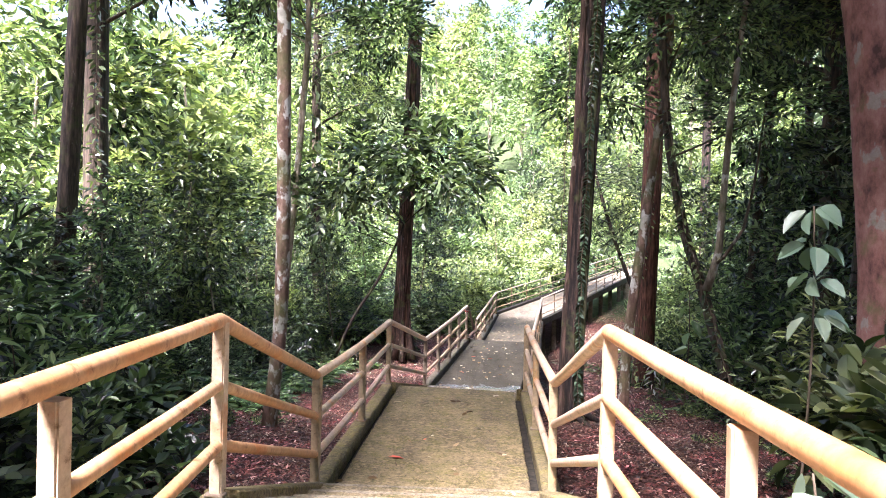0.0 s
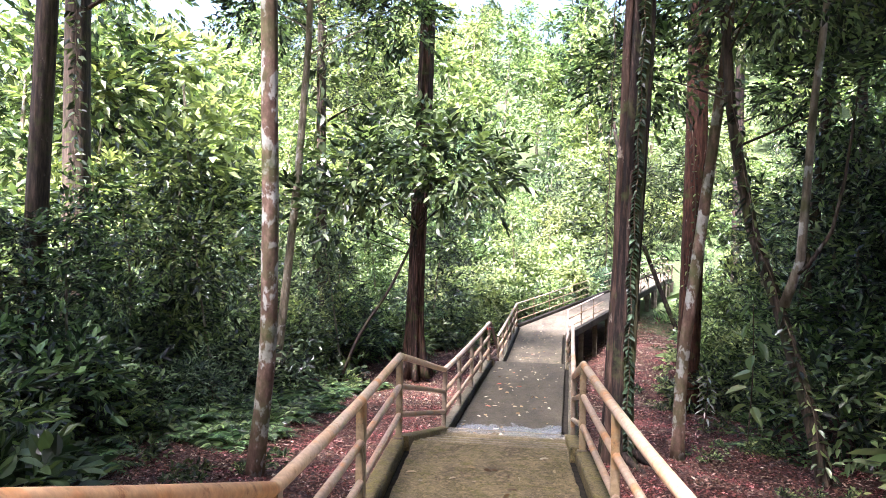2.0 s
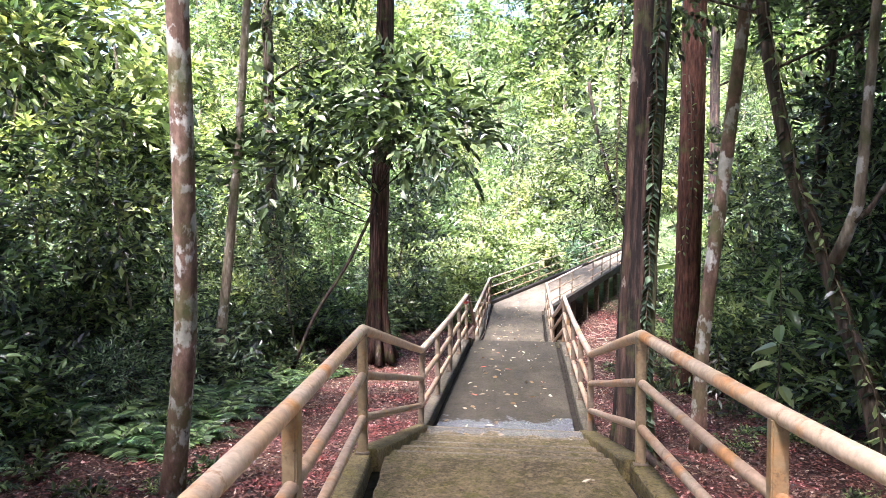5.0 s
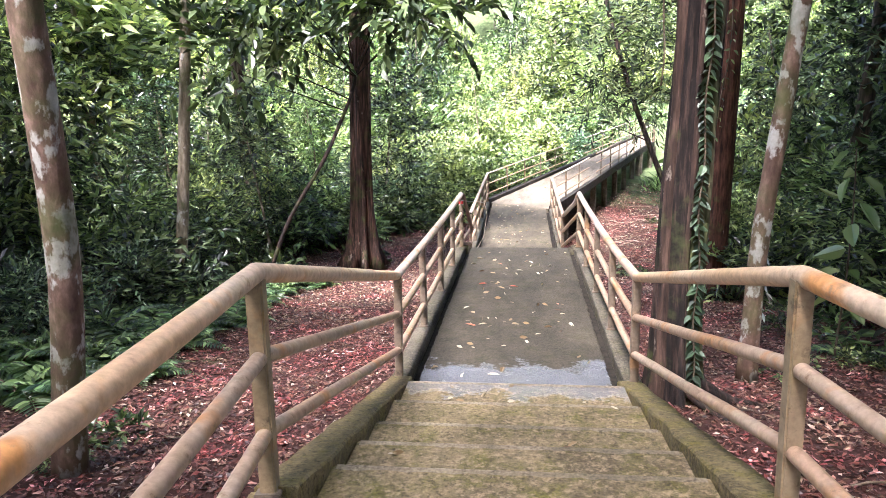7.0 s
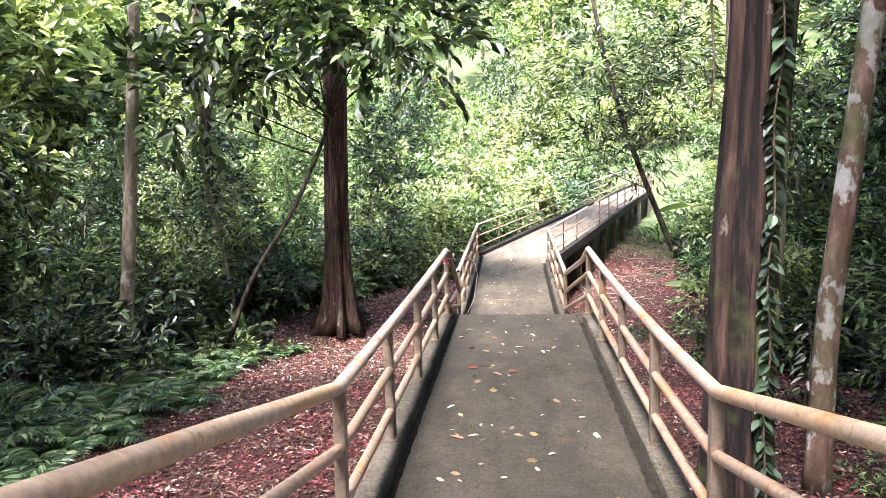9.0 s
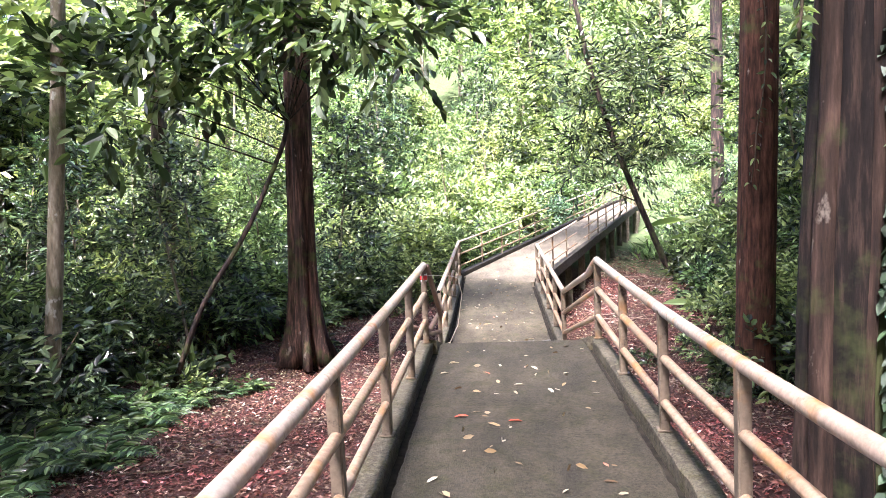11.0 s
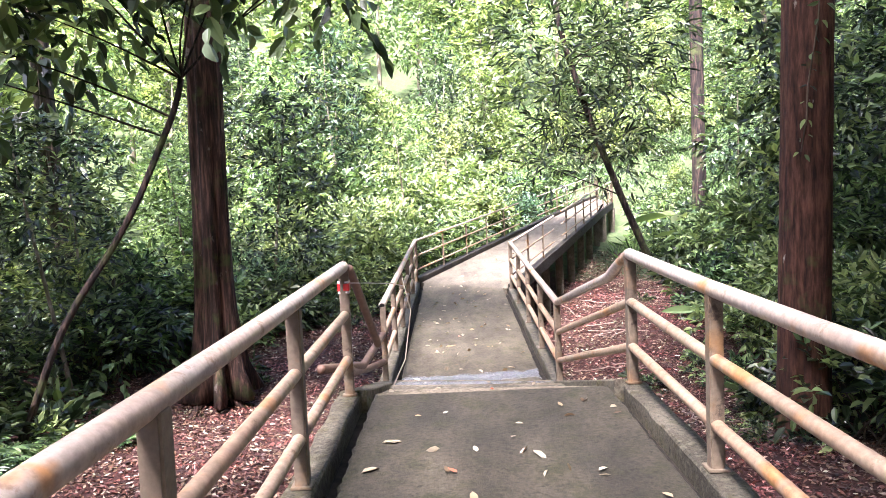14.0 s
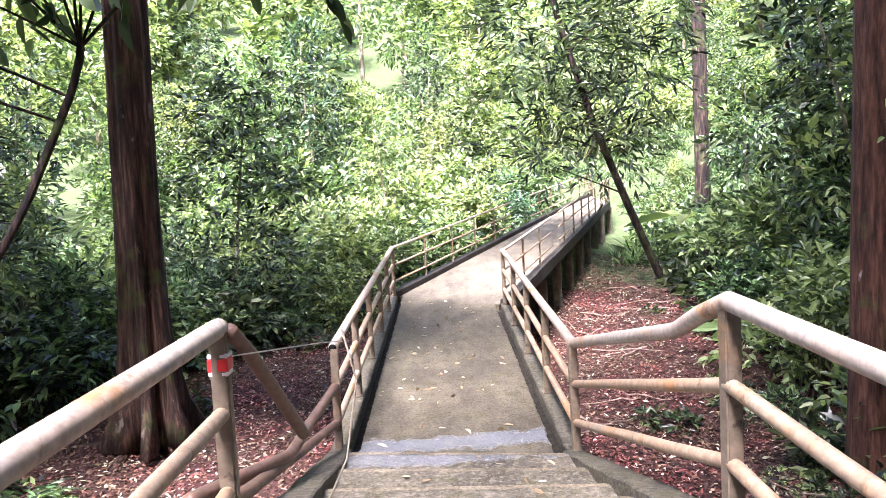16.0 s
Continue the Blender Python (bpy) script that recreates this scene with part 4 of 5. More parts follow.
# slim leaning tree beside the ramp, narrow hanging leaves
tree("slim leaning tree with narrow hanging leaves beside the ramp", 6.7, 24.0, 9.0, 0.24, 0.15, "bark_groove", [(2.9, -1.2, 0), (5.5, -2.2, 0), (8.4, -3.1, 0), (11, -3.6, 0)], flare=0.1, z=-2.2,
     crown=[(-3.3, 0, 5.2, 0.8, 0.8, 0.8), (-3.6, 0.1, 6.6, 0.9, 0.8, 0.9), (-1.9, -0.2, 4.6, 0.8, 0.7, 0.7), (-1.4, 0.1, 5.8, 0.9, 0.8, 0.9), (-0.9, 0, 7.0, 1.0, 0.9, 1.0), (-3.9, 0, 8.2, 1.1, 0.9, 0.9), (-2.2, -0.2, 7.8, 1.1, 1.0, 1.0), (-3.6, 0, 4.4, 0.5, 0.5, 0.4), (-0.6, 0, 8.6, 1.2, 1.0, 0.9)],
     leaf="leaf_deep", twigs=380, leaf_size=(0.34, 0.08), blade=True, seed=21)

# shrub kinds, each built once and then set out in the forest
KINDS = [
    shrub("shrub", "dense dark green shrub with broad leaves", 31, 13, 1.15, 1.9, 0.35, 0.55, 300, 7, 0.42, 0.21, 0.092, "leaf_mid"),
    shrub("shrub", "dark glossy shrub with pointed leaves", 32, 13, 1.1, 2.3, 0.35, 0.55, 300, 7, 0.44, 0.23, 0.088, "leaf_deep"),
    shrub("shrub", "leafy shrub with narrow drooping leaves", 33, 11, 1.0, 2.5, 0.4, 0.5, 290, 7, 0.47, 0.25, 0.068, "leaf_mid"),
    shrub("shrub", "low shrub with large soft leaves", 34, 9, 0.9, 1.1, 0.2, 0.45, 230, 6, 0.42, 0.25, 0.125, "leaf_big", hexagon=2),
    shrub("shrub", "bright green sunlit shrub", 35, 13, 1.2, 2.1, 0.3, 0.55, 300, 7, 0.44, 0.21, 0.092, "leaf_light"),
    shrub("shrub", "bluish green feathery shrub", 36, 11, 1.1, 2.0, 0.4, 0.5, 300, 9, 0.48, 0.15, 0.042, "leaf_blue"),
]
KINDS_FAR = [
    shrub("shrub", "green shrub in the light beyond the bend", 37, 13, 1.2, 2.1, 0.3, 0.55, 230, 6, 0.5, 0.27, 0.12, "leaf_mid", hexagon=False),
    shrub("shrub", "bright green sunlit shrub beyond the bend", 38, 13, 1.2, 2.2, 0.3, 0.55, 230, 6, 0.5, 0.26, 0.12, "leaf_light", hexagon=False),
    shrub("shrub", "bluish green feathery shrub beyond the bend", 39, 12, 1.1, 2.0, 0.4, 0.5, 230, 8, 0.52, 0.19, 0.055, "leaf_blue", hexagon=False),
]
LOW = [
    shrub("seedling", "knee-high green seedlings on the forest floor", 41, 6, 0.5, 0.35, 0.08, 0.2, 80, 5, 0.17, 0.13, 0.055, "leaf_mid", 0.006, False),
    shrub("seedling", "small broad-leaved plant on the forest floor", 42, 5, 0.4, 0.3, 0.08, 0.2, 40, 5, 0.2, 0.19, 0.09, "leaf_big", 0.006, True),
]
FERNS = [
    fern("fern", "spreading green fern with feathered fronds", 51, 9, 1.1, "leaf_frond"),
    fern("fern", "spreading bluish fern with feathered fronds", 52, 11, 1.4, "leaf_frond", 18),
]


def sapling(label, seed, height, leaf, twigs, size):
    rng = np.random.default_rng(seed)
    top = empty("sapling")
    tagged(top, label, "sapling", "young forest trees")
    line = [Vector((0.25 * math.sin(u * 2 + seed), 0.2 * math.sin(u * 3), -0.3 + height * u)) for u in np.linspace(0, 1, 12)]
    v, q = tube_arrays(line, list(np.linspace(0.06, 0.02, 12)), sides=7)
    mesh_np("trunk", v, q, "bark_pale", top, smooth=True)
    bl = []
    for k in range(11):
        u = 0.22 + 0.78 * k / 10
        a = k * 2.4
        r = 0.95 * (1.15 - 0.5 * u) * rng.uniform(0.5, 1.2)
        bl.append((r * math.cos(a), r * math.sin(a), height * u, 0.7, 0.7, 0.42))
    p, d = blob_points(rng, bl, twigs)
    v, f = sprays(rng, p, d, 7, 0.44, size[0], size[1], False)
    mesh_np("crown", v, f, leaf, top)
    return top


SAPS = [
    sapling("tall leafy sapling with thin pale stem", 61, 5.2, "leaf_mid", 310, (0.23, 0.1)),
    sapling("tall sapling with dark glossy leaves", 62, 6.2, "leaf_deep", 310, (0.26, 0.1)),
    sapling("bright green sapling in the light", 63, 5.6, "leaf_light", 310, (0.24, 0.105)),
]


def far_tree(label, seed, height, leaf, twigs, size):
    rng = np.random.default_rng(seed)
    top = empty("forest_tree")
    tagged(top, label, "tree", "trees on the far slope")
    line = [Vector((0.4 * math.sin(u * 2 + seed), 0.3 * math.sin(u * 3), -0.5 + height * u)) for u in np.linspace(0, 0.92, 12)]
    v, q = tube_arrays(line, list(np.linspace(0.2, 0.05, 12)), sides=7)
    mesh_np("trunk", v, q, "bark_pale", top, smooth=True)
    bl = []
    for k in range(22):
        u = rng.uniform(0.25, 1.0)
        a, r = rng.uniform(0, 6.28), 2.6 * math.sqrt(rng.uniform(0, 1)) * (1.2 - 0.7 * u)
        s = rng.uniform(0.7, 1.3)
        bl.append((r * math.cos(a), r * math.sin(a), height * u, s, s, s * 0.7))
    p, d = blob_points(rng, bl, twigs)
    v, f = sprays(rng, p, d, 5, 0.7, size[0], size[1], False)
    mesh_np("crown", v, f, leaf, top)
    return top


# crowns of the far slope, their sunlit brightness partly in the leaf colour
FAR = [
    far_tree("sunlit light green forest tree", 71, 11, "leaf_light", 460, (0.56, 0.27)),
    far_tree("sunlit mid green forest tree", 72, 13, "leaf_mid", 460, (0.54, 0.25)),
    far_tree("slender forest tree, sunlit pallor put into its green", 73, 12, "leaf_light", 440, (0.48, 0.21)),
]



# added trees whose high crowns keep the sun off walkway and banks
def canopy_tree(label, seed, height, leaf, twigs):
    rng = np.random.default_rng(seed)
    top = empty("canopy_tree")
    tagged(top, label, "tree", "tall trees of the canopy")
    line = [Vector((0.3 * math.sin(u * 2 + seed), 0.3 * math.sin(u * 3), -0.5 + height * u)) for u in np.linspace(0, 0.95, 16)]
    v, q = tube_arrays(line, list(np.linspace(0.22, 0.08, 16)), sides=9)
    mesh_np("trunk", v, q, "bark_dark", top, smooth=True)
    bl = []
    for k in range(18):
        u = rng.uniform(0.62, 1.0)
        a, r = k * 2.4, 4.2 * math.sqrt(rng.uniform(0.05, 1)) * (1.35 - 0.6 * u)
        s = rng.uniform(0.9, 1.5)
        bl.append((r * math.cos(a), r * math.sin(a), height * u, s, s, s * 0.6))
    p, d = blob_points(rng, bl, twigs)
    v, f = sprays(rng, p, d, 6, 0.6, 0.30, 0.14, False)
    mesh_np("crown", v, f, leaf, top)
    return top


SHADE_TREES = [canopy_tree("tall added shade tree with dark trunk and high crown", 81, 17, "leaf_mid", 1750), canopy_tree("tall added shade tree with spreading high crown", 82, 19, "leaf_deep", 1750)]

# centre line of the walkway, to keep the plants clear of it
LINE = np.array([[(l[0] + r[0]) / 2, (l[1] + r[1]) / 2] for l, r, z in ST] + [[24.0, 47.0]])


def off_path(x, y):
    """Distance from the walkway's centre line, negative on its left."""
    best, sgn = 1e9, 1
    for a, b in zip(LINE[:-1], LINE[1:]):
        d = b - a
        u = min(1, max(0, ((x - a[0]) * d[0] + (y - a[1]) * d[1]) / (d @ d)))
        q = a + d * u
        dist = math.hypot(x - q[0], y - q[1])
        if dist < best:
            best = dist
            sgn = 1 if d[1] * (x - q[0]) - d[0] * (y - q[1]) > 0 else -1
    return best * sgn


def clear(x, y):
    """How far off the walkway the undergrowth begins."""
    s = off_path(x, y)
    if s < 0:
        lim = np.interp(y, [-14, -9, -6, -2, 4, 10, 14, 18, 24], [3.0, 3.2, 4.6, 6.0, 7.2, 7.0, 6.4, 5.2, 3.2])
    else:
        lim = np.interp(y, [-14, -8, -4, 2, 8, 13, 18, 24, 30], [3.6, 5.0, 5.8, 6.0, 5.2, 4.8, 5.4, 4.6, 3.0])
    return abs(s) - lim


def set_out(kinds, count, x0, x1, y0, y1, seed, scale=(0.8, 1.25), margin=0.0, weights=None, apart=0.0, sink=0.05, keep=None):
    rng = np.random.default_rng(seed)
    placed, tries = [], 0
    while len(placed) < count and tries < count * 40:
        tries += 1
        x, y = rng.uniform(x0, x1), rng.uniform(y0, y1)
        if clear(x, y) < margin or (keep and not keep(x, y)):
            continue
        if apart and any((x - a) ** 2 + (y - b) ** 2 < apart * apart for a, b in placed):
            continue
        placed.append((x, y))
        k = kinds[rng.choice(len(kinds), p=weights)]
        s = rng.uniform(*scale)
        o = copy_thing(k, pose(x, y, float(ground_z(x, y)) - sink, rng.uniform(-6, 6), rng.uniform(-6, 6), rng.uniform(0, 360)))
        o.scale = (s, s, s * rng.uniform(0.9, 1.15))


# left bank: dense wall of shrubs and saplings
set_out(KINDS, 56, -15, -2, -9, 20, 101, (0.75, 1.25), 0.3, [0.28, 0.22, 0.22, 0.10, 0.08, 0.10], 1.1)
set_out(SAPS, 20, -16, -3, -4, 24, 102, (0.7, 1.2), 1.0, [0.4, 0.45, 0.15], 1.6)
set_out(KINDS_FAR, 26, -30, -14, 2, 36, 103, (1.0, 1.6), 0.5, [0.5, 0.4, 0.1], 2.0)
set_out(SAPS, 3, -21, -15, 17, 27, 130, (1.2, 1.5), 1.0, [0.5, 0.4, 0.1], 2.2)
# right bank
set_out(KINDS, 56, 2, 15, -10, 24, 104, (0.75, 1.3), 0.3, [0.25, 0.25, 0.25, 0.12, 0.08, 0.05], 1.0)
set_out(SAPS, 30, 4, 16, -6, 30, 105, (0.8, 1.3), 1.0, [0.45, 0.4, 0.15], 1.5)
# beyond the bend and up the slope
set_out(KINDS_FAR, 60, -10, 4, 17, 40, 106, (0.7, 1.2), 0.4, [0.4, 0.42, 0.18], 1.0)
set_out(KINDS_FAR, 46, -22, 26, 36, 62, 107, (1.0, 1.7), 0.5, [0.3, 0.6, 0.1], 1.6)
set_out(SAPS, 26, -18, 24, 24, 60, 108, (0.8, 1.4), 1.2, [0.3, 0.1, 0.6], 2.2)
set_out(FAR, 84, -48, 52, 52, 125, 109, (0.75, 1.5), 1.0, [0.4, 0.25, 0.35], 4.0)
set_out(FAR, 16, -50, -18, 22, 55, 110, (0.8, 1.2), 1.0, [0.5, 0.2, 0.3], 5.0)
set_out(FAR, 12, 17, 45, 10, 50, 111, (0.8, 1.2), 1.0, [0.3, 0.5, 0.2], 5.0)
# behind the walker, to close the place
set_out(SAPS, 14, -14, 16, -24, -12, 112, (0.9, 1.3), 0.8, None, 2.5)
set_out(FAR, 14, -30, 30, -45, -20, 113, (0.9, 1.2), 1.0, None, 5.0)
set_out(FAR, 26, -62, -17, 8, 62, 119, (0.8, 1.4), 1.0, [0.5, 0.2, 0.3], 4.5)
# added canopy, mostly out of view, that shades the walkway and right bank
set_out(SHADE_TREES, 20, -18, 16, -36, -14, 120, (0.85, 1.1), 2.6, None, 2.9)
set_out(SHADE_TREES, 6, -19, -10, -14, -1, 121, (0.85, 1.1), 1.0, None, 4.0)
set_out(SHADE_TREES, 13, 7.5, 17, -8, 20, 122, (0.85, 1.1), 1.0, None, 3.4)
set_out(LOW, 60, 2, 14, 18, 34, 123, (0.8, 1.8), -0.8, None, 0.5)
set_out(KINDS_FAR, 40, -2, 24, 36, 56, 125, (0.5, 1.0), 0.1, [0.4, 0.45, 0.15], 1.0)
set_out(LOW, 50, -4, 22, 34, 52, 126, (1.0, 2.2), -1.2, None, 0.5)
set_out(LOW, 40, -8, 6, 18, 36, 124, (0.8, 1.8), -0.8, None, 0.5)
# more added canopy, each tree set sunward of the stretch it shades
for x, y, s, k in ((5.2, -17.2, 1.0, 1), (4.0, -13.4, 1.0, 0), (5.8, -9.6, 1.1, 0), (-3.4, -12.2, 1.0, 1), (-10.2, -1.9, 0.95, 0), (-9.5, -10.6, 1.0, 0), (6.9, -3.0, 1.05, 1)):
    o = copy_thing(SHADE_TREES[k], pose(x, y, float(ground_z(x, y)) - 0.1, 0, 0, 70 * k))
    o.scale = (s, s, s)
# tall dark saplings in the left bank and thick young growth on the right
for x, y, s, k in ((-11.2, 9.0, 1.4, 0), (-12.2, 7.6, 1.2, 0)):
    o = copy_thing(SAPS[k], pose(x, y, float(ground_z(x, y)) - 0.1, 0, 0, 95 * x))
    o.scale = (s, s, s)
set_out(SAPS, 7, 7.5, 16, 9, 24, 131, (1.2, 1.6), 1.6, [0.6, 0.35, 0.05], 2.4)
for x, y, s, k in ((-21.5, 18.5, 1.3, 1), (-20.0, 24.5, 1.35, 0), (-24.0, 25.5, 1.4, 1), (-25.0, 19.0, 1.3, 2)):
    o = copy_thing(FAR[k], pose(x, y, float(ground_z(x, y)) - 0.1, 0, 0, 60 * k))
    o.scale = (s, s, s)
# low plants along the litter's edge
set_out(LOW, 110, -10, 8, -12, 26, 114, (0.6, 1.5), -0.9, None, 0.35)
set_out(LOW, 26, -5, 5, -11, 22, 115, (0.4, 0.8), -2.4, None, 0.6, keep=lambda x, y: abs(off_path(x, y)) > 1.7)
set_out(FERNS, 30, -10, -3, -6, 14, 116, (0.7, 1.15), -1.4, None, 0.9)
set_out(FERNS, 16, 3, 10, -8, 20, 117, (0.6, 1.1), -0.4, None, 1.0)
set_out(FERNS, 8, -6, -1, 18, 30, 118, (1.0, 1.7), 0.2, [0.2, 0.8], 1.4)
for x, y, s in ((-6.5, 6.4, 1.1), (-7.2, 8.0, 1.3), (-6.9, 4.2, 1.1), (-6.3, 9.4, 1.0), (-7.9, 6.3, 1.4), (-6.6, 2.2, 1.0), (-5.9, 7.6, 0.9), (-6.0, 5.2, 0.9), (-7.4, 3.2, 1.2), (-7.0, 10.6, 1.1), (-5.6, 3.4, 0.7), (-6.2, 11.0, 0.8)):
    o = copy_thing(FERNS[1], pose(x, y, float(ground_z(x, y)) - 0.03, 0, 0, 50 * y))
    o.scale = (s, s, s)
# large-leaved plants close to the upper walkway
for x, y, s in ((4.1, -10.0, 0.55), (5.6, -7.4, 1.0), (-3.2, -8.6, 0.9), (-3.6, -6.4, 1.0), (6.2, -5.2, 1.5)):
    o = copy_thing(KINDS[3], pose(x, y, float(ground_z(x, y)) - 0.05, 0, 0, 40 * x))
    o.scale = (s, s, s)
# the first ones stand in the forest too
for k, ob in enumerate(KINDS + KINDS_FAR + LOW + FERNS + SAPS + FAR + SHADE_TREES):
    x, y = -12 - 1.7 * k, 26 + 0.9 * k
    ob.location = (x, y, float(ground_z(x, y)) - 0.05)



def climber(label, x, y, z0, z1, spots, length, width, leaf, seed, step=0.06, spread=0.25):
    """A climbing plant: stem up a trunk with leaves on both sides; spots are (height, dx, dy)."""
    rng = np.random.default_rng(seed)
    top = empty("climbing_plant", (x, y, z0))
    tagged(top, label, "climber")
    hs, dx, dy = [s[0] for s in spots], [s[1] for s in spots], [s[2] for s in spots]
    n = int((z1 - z0) / step)
    zz = np.linspace(0, z1 - z0, n)
    pts = np.stack([np.interp(zz, hs, dx) + 0.02 * np.sin(zz * 5), np.interp(zz, hs, dy), zz], -1)
    v, q = tube_arrays([Vector(p) for p in pts[::2]], [0.012] * len(pts[::2]), sides=5)
    mesh_np("stem", v, q, "twig", top, smooth=True)
    B = np.repeat(pts, 2, axis=0)
    sg = np.tile([1.0, -1.0], n)
    A = np.stack([sg, np.full(2 * n, -0.35), np.full(2 * n, -0.25)], -1) + rng.normal(size=(2 * n, 3)) * spread
    B = B + A * length * rng.uniform(0, spread * 1.6 - 0.4 if spread > 0.3 else 0.01, (2 * n, 1))
    s = rng.uniform(0.6, 1.2, 2 * n)
    v, f = leaves(rng, B, A, length * s, width * s, 2, 0.5)
    mesh_np("foliage", v, f, leaf, top)
    return top


climber("climbing fern with overlapping leaves on a trunk", 1.95, 2.45, -1.0, 8.5, [(0, 0.12, -0.30), (3, 0.13, -0.27), (9, 0.32, -0.26)], 0.12, 0.085, "leaf_fern", 1)
climber("leafy vine hanging beside a trunk", 1.95, 2.45, 2.6, 8, [(0, -0.33, -0.1), (6, -0.2, 0)], 0.1, 0.05, "leaf_mid", 2)
climber("large-leaved vine climbing a dark trunk", -9.75, 18.3, 2.0, 11, [(0, 0.1, -0.25), (9, -0.2, -0.25)], 0.55, 0.36, "leaf_big", 3, 0.2, 0.7)
climber("leafy vine on a dark trunk", -14.9, 9.0, 2.0, 12, [(0, 0.35, -0.4), (9, 0.35, -0.4)], 0.25, 0.14, "leaf_mid", 4, 0.12, 0.6)

climber("leafy vine over a dark forked trunk", 5.62, 2.15, -1.5, 6.0, [(0, 0.0, -0.14), (1.7, -0.39, -0.03), (2.6, -0.62, 0.17), (3.66, -0.88, 0.38), (4.6, -1.2, 0.6), (7.5, -1.65, 0.88)], 0.17, 0.085, "leaf_mid", 9, 0.08, 0.55)
climber("small pale leaves clinging to a rusty trunk", 4.62, 11.2, 1.8, 6.5, [(0, -0.16, -0.36), (2.2, 0.12, -0.38), (5, -0.05, -0.36)], 0.12, 0.06, "leaf_mid", 10, 0.2, 0.6)

# ---- leaf litter ----
rng = np.random.default_rng(5)
count = 330000
x, y = rng.uniform(-11, 10, count), rng.uniform(-14, 27, count)
near = rng.uniform(0, 1, count) < np.exp(-np.maximum(0, np.abs(x) - 5) / 3)
x, y = x[near], y[near]
seg_x = np.interp(y, LINE[:, 1], LINE[:, 0])
ok = np.abs(x - seg_x) > 0.9
x, y = x[ok], y[ok]
m = len(x)
z = ground_z(x, y) + rng.uniform(0.005, 0.04, m)
ang = rng.uniform(0, 6.28, m)
d = np.stack([np.cos(ang), np.sin(ang), rng.uniform(-0.25, 0.35, m)], -1)
v, f = leaves(rng, np.stack([x, y, z], -1), d, rng.uniform(0.035, 0.115, m), rng.uniform(0.016, 0.05, m), False, rng.uniform(-0.3, 0.5, m))
tagged(mesh_np("leaf_litter", v, f, "litter"), "thick litter of fallen red and brown leaves", "leaf litter", kind="stuff")

# tall herbs over the slope beyond the ramp
rng = np.random.default_rng(6)
x, y = rng.uniform(-14, 30, 60000), rng.uniform(26, 66, 60000)
ok = np.array([abs(off_path(p, q)) > 1.5 for p, q in zip(x, y)])
x, y = x[ok], y[ok]
m = len(x)
d = np.stack([rng.normal(size=m) * 0.45, rng.normal(size=m) * 0.45, np.ones(m)], -1)
v, f = leaves(rng, np.stack([x, y, ground_z(x, y) - 0.02], -1), d, rng.uniform(0.2, 0.65, m), rng.uniform(0.03, 0.1, m), False, rng.uniform(0.1, 0.8, m))
tagged(mesh_np("tall_herbs", v, f, "leaf_light"), "tall light green grass and herbs on the slope", "grass", kind="stuff")

# fallen sticks in the litter
rng = np.random.default_rng(12)
for k in range(46):
    while True:
        sx, sy = rng.uniform(-6, 6.5), rng.uniform(-10, 24)
        if 1.6 < abs(off_path(sx, sy)) < 5.5:
            break
    ln, an = rng.uniform(0.3, 1.1), rng.uniform(0, 6.28)
    pts = []
    for u in np.linspace(-0.5, 0.5, 6):
        px, py = sx + math.cos(an) * ln * u + rng.normal() * 0.02, sy + math.sin(an) * ln * u + rng.normal() * 0.02
        pts.append(Vector((px, py, float(ground_z(px, py)) + 0.03)))
    tagged(tube("stick", pts, list(np.linspace(0.016, 0.006, 6)), "twig", sides=6), "thin dry stick lying in the leaf litter", "stick", "fallen sticks")


rng = np.random.default_rng(14)
for k in range(26):
    while True:
        sx, sy = rng.uniform(1.5, 6.0), rng.uniform(10.5, 23)
        if 1.5 < off_path(sx, sy) < 3.8:
            break
    ln, an = rng.uniform(0.5, 1.5), rng.uniform(0, 6.28)
    pts = []
    for u in np.linspace(-0.5, 0.5, 7):
        px, py = sx + math.cos(an) * ln * u + rng.normal() * 0.03, sy + math.sin(an) * ln * u + rng.normal() * 0.03
        pts.append(Vector((px, py, float(ground_z(px, py)) + 0.03 + 0.16 * rng.uniform(0, 1) * (u + 0.5))))
    tagged(tube("dry_branch", pts, list(np.linspace(0.017, 0.006, 7)), "dry_wood", sides=6), "bleached dry branch lying on the bank", "branch", "dry branches on the bank")


def broad_plant(x, y, size, seed, label):
    """A clump of a few long broad leaves on stalks."""
    rng = np.random.default_rng(seed)
    top = empty("broad_leaf_plant", (x, y, float(ground_z(x, y)) - 0.02))
    tagged(top, label, "plant")
    for k in range(6):
        an = k * 1.05 + rng.uniform(-0.3, 0.3)
        h = Vector((math.cos(an), math.sin(an), 0))
        lean = rng.uniform(0.25, 0.6)
        foot = [h * size * lean * u * u + Vector((0, 0, size * 0.8 * u)) for u in np.linspace(0, 1, 5)]
        v, q = tube_arrays(foot, [0.014 * size] * 5, sides=6)
        stalk = mesh_np("stalk", v, q, "leaf_light", top, smooth=True)
        d = np.array([h.x, h.y, 0.15])
        v, f = leaves(rng, np.array([foot[-1]]), d[None], size * rng.uniform(0.7, 1.0), size * 0.28, 2, 0.35)
        mesh_np("blade", v, f, "leaf_light", stalk)
    return top


broad_plant(5.4, 16.6, 0.75, 1, "low plant with broad yellow-green leaves in the litter")
broad_plant(8.6, 27.0, 1.7, 2, "banana-like plant with long bright leaves by the ramp")
broad_plant(8.2, 24.6, 1.4, 3, "banana-like plant with long bright leaves by the ramp")
broad_plant(6.4, 0.6, 0.8, 4, "plant with long bright green leaves under the trees")



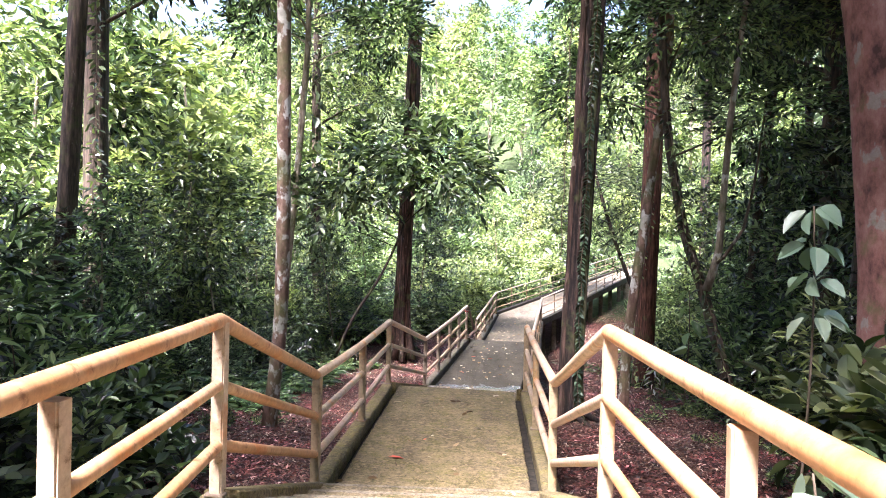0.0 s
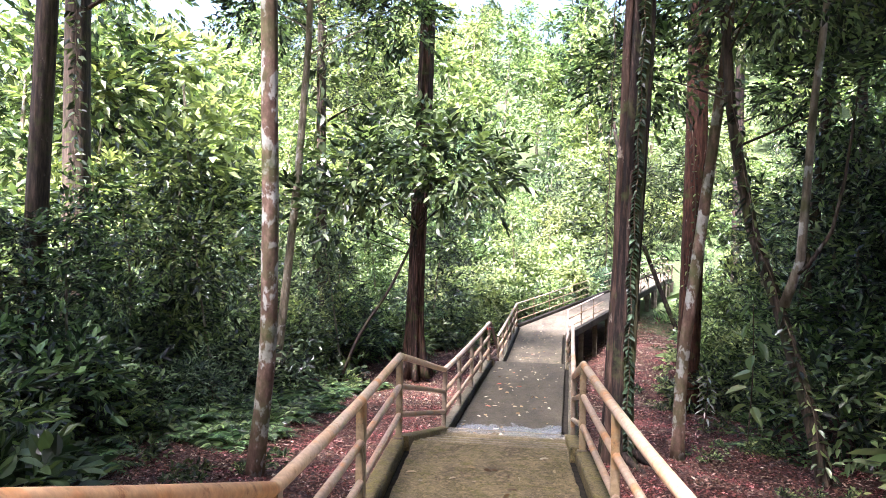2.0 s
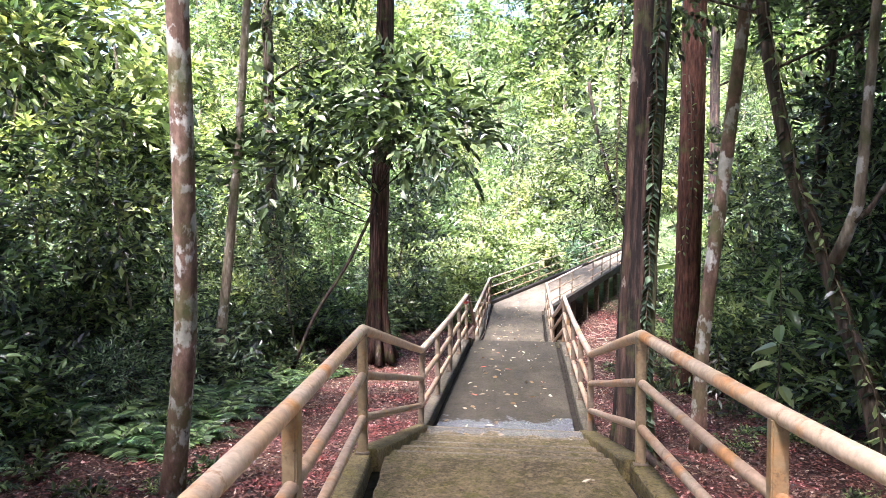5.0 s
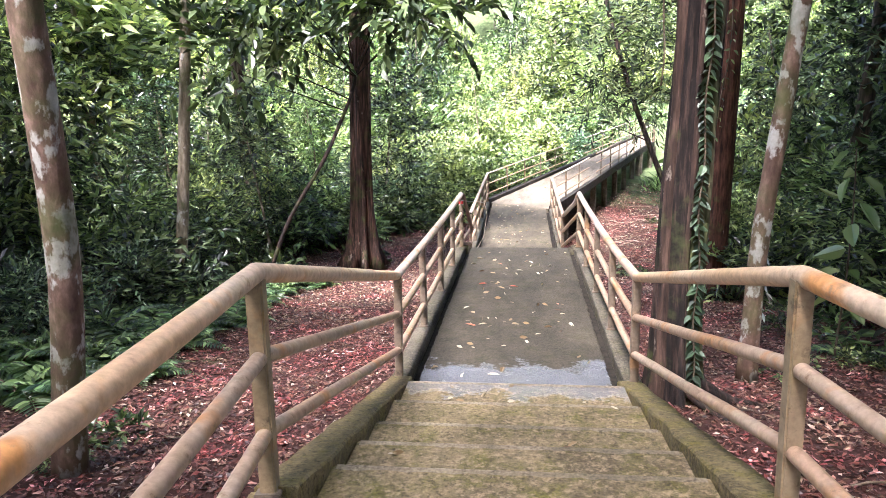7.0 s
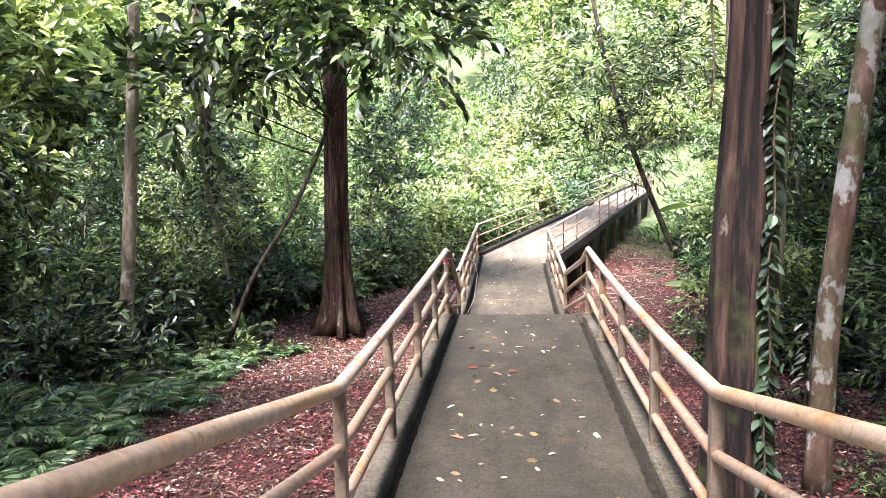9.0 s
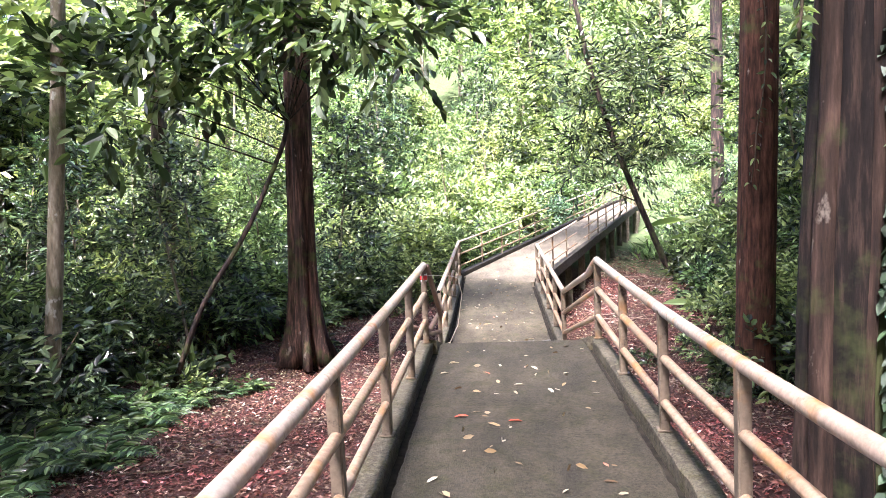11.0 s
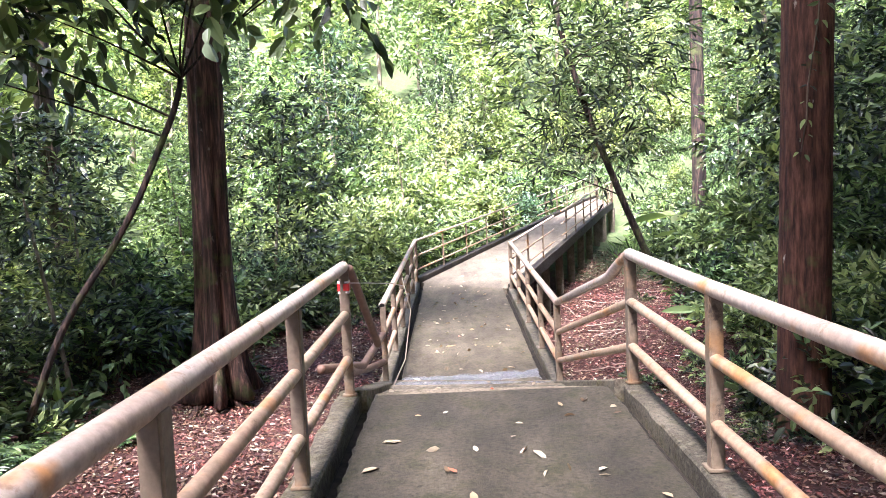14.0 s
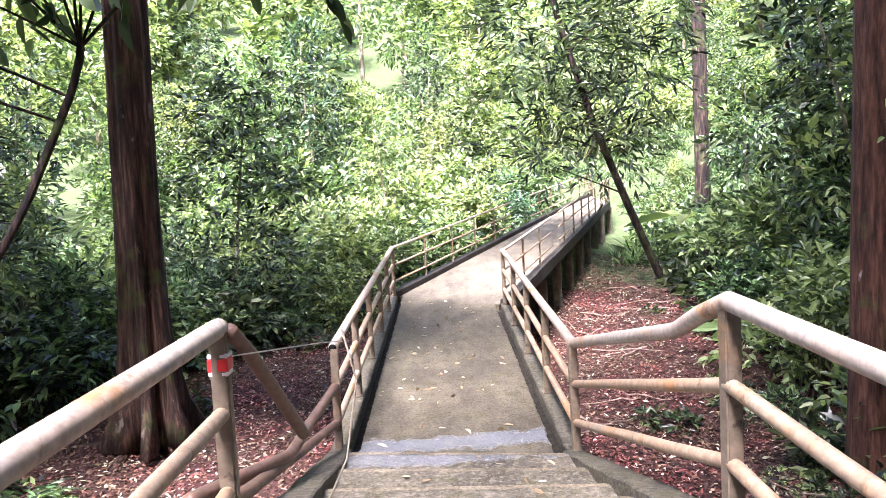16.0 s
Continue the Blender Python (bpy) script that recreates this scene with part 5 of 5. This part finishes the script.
def big_leaf_sapling(label, x, y, height, count, size, leaf, seed, slim=0.45, low=3):
    """A thin stem with large leaves hanging from its upper part."""
    rng = np.random.default_rng(seed)
    top = empty("sapling", (x, y, float(ground_z(x, y)) - 0.05))
    tagged(top, label, "sapling")
    line = [Vector((0.12 * math.sin(2.2 * u), 0.08 * u, height * u)) for u in np.linspace(0, 1, 10)]
    v, q = tube_arrays(line, list(np.linspace(0.02, 0.008, 10)), sides=8)
    mesh_np("stem", v, q, "twig", top, smooth=True)
    for k in range(count):
        p = line[low + int((9.9 - low) * k / count)]
        an = k * 2.4
        d = np.array([math.cos(an), math.sin(an), rng.uniform(-0.7, 0.1)])
        s = size * rng.uniform(0.7, 1.1)
        v, f = leaves(rng, np.array([p]) + d * 0.1, d[None], s, s * slim, 2, 0.4)
        mesh_np("leaf", v, f, leaf, top)


big_leaf_sapling("young tree with large hanging bright green leaves", 4.85, 4.9, 3.3, 15, 0.5, "leaf_light", 3)
big_leaf_sapling("small plant with pale lilac leaves in the undergrowth", 4.3, 6.9, 1.5, 26, 0.2, "leaf_lilac", 5, 0.3)

big_leaf_sapling("slender plant with pale rounded leaves by the railing", 4.25, -5.4, 3.5 - float(ground_z(4.25, -5.4)), 26, 0.34, "leaf_pale", 7, 0.6, 6)
big_leaf_sapling("low plant with large pale rounded leaves by the railing", 3.1, -8.9, 1.55 - float(ground_z(3.1, -8.9)), 9, 0.36, "leaf_pale", 8, 0.8, 5)
# rotten stump near the fluted tree
x, y = -6.2, 12.9
stump = empty("tree_stump", (x, y, float(ground_z(x, y)) - 0.1))
tagged(stump, "small dark rotten stump in the undergrowth", "stump")
v, q = tube_arrays([Vector((0, 0, 0)), Vector((0.01, 0, 0.25)), Vector((0.02, 0.01, 0.5)), Vector((0.02, 0.01, 0.55))], [0.16, 0.12, 0.11, 0.07], sides=14, flute=0.1, rough=0.06, seed=4)
mesh_np("trunk", v, q, "bark_dark", stump, smooth=True)

# fallen leaves on the walkway
FALL = []
for k in range(5):
    r = np.random.default_rng(200 + k)
    v, f = leaves(r, np.zeros((1, 3)), np.array([[1.0, 0, 0.05]]), (0.055, 0.07, 0.085, 0.06, 0.11)[k], (0.022, 0.03, 0.03, 0.035, 0.04)[k], True, (0.1, -0.25, 0.3, -0.15, 0.2)[k])
    me = mesh_np("fallen_leaf", v, f, "fallen")
    FALL.append(me)
    tagged(me, "small dry fallen leaf lying on the concrete", "leaf", "fallen leaves on the walkway")
rng = np.random.default_rng(9)
spots = []
for i, kind in enumerate(KIND[:8]):
    n_ = {0: 12, 1: 8, 2: 38, 3: 20, 4: 88, 5: 14, 6: 92, 7: 16}[i]
    for k in range(n_):
        u, a = rng.uniform(0.02, 0.98 if i < 7 else 0.4), 0.1 + 0.8 * rng.beta(1.3, 1.3)
        p = span(i, u, a)
        if kind == "stair":
            step = min(5, sum(1 for q in TREAD if q <= u) - 1)
            p.z = ST[i][2] + (ST[i + 1][2] - ST[i][2]) * (step + 1) / 6
        spots.append((p, rng.uniform(0, 360), rng.uniform(0.8, 1.4)))
for k, (p, a, s) in enumerate(spots):
    src = FALL[k % 5]
    ob = src if k < 5 else copy_thing(src, pose(0, 0, 0))
    ob.location, ob.rotation_euler, ob.scale = (p.x, p.y, p.z + 0.012), (0, 0, radians(a)), (s, s, s)
for x, y, zz, a, s in ((-0.1, 3.6, -0.05, 20, 1.2), (-0.42, 3.75, -0.05, 170, 1.2), (-0.12, -7.0, 0.79, 10, 1.5), (-0.9, -3.1, 0.56, 200, 1.5)):
    ob = copy_thing(FALL[4], pose(x, y, zz + 0.014, 0, 0, a))
    ob.scale = (s, s, s)
    me = ob.data.copy()
    me.materials[0] = M["fallen_red"]
    ob.data = me
    tagged(ob, "large red fallen leaf on the concrete", "leaf")

# warning tape tied to the broken post
p = span(4, 1.0, 0.0, 0.86)
tape = empty("warning_tape", p)
tagged(tape, "torn red and white tape tied round a railing post", "tape")
for k, (name, mat, h0, h1) in enumerate((("red_band", "tape_red", -0.055, 0.0), ("white_band", "tape_white", 0.0, 0.02), ("white_band", "tape_white", -0.075, -0.055))):
    bm = bmesh.new()
    bmesh.ops.create_cube(bm, size=1, matrix=Matrix.Translation((0, 0, (h0 + h1) / 2)) @ Matrix.Diagonal((0.085 - 0.002 * k, 0.085 - 0.002 * k, h1 - h0, 1)))
    bmesh.ops.bevel(bm, geom=bm.edges[:], offset=0.004, segments=1, affect="EDGES")
    part(name, bm, mat, tape)
pts = [Vector((0.04, 0.02, 0.0)), Vector((0.16, 0.3, -0.04)), Vector((0.3, 0.7, -0.10)), Vector((0.36, 1.0, -0.16))]
bm = bmesh.new()
row = [(bm.verts.new(q), bm.verts.new(q + Vector((0.0, 0.004, -0.007)))) for q in pts]
low = [(bm.verts.new(q + Vector((0.004, 0, 0))), bm.verts.new(q + Vector((0.004, 0.004, -0.007)))) for q in pts]
for rr in (row, low):
    for (a, b), (c, d_) in zip(rr[:-1], rr[1:]):
        bm.faces.new((a, b, d_, c))
part("streamer", bm, "tape_white", tape)
q = [Vector((0.36, 1.0, -0.09)), Vector((0.42, 1.05, -0.4)), Vector((0.36, 0.9, -0.8)), Vector((0.24, 0.6, -1.02))]
tube("string", q, [0.006] * 4, "string", tape, sides=5)
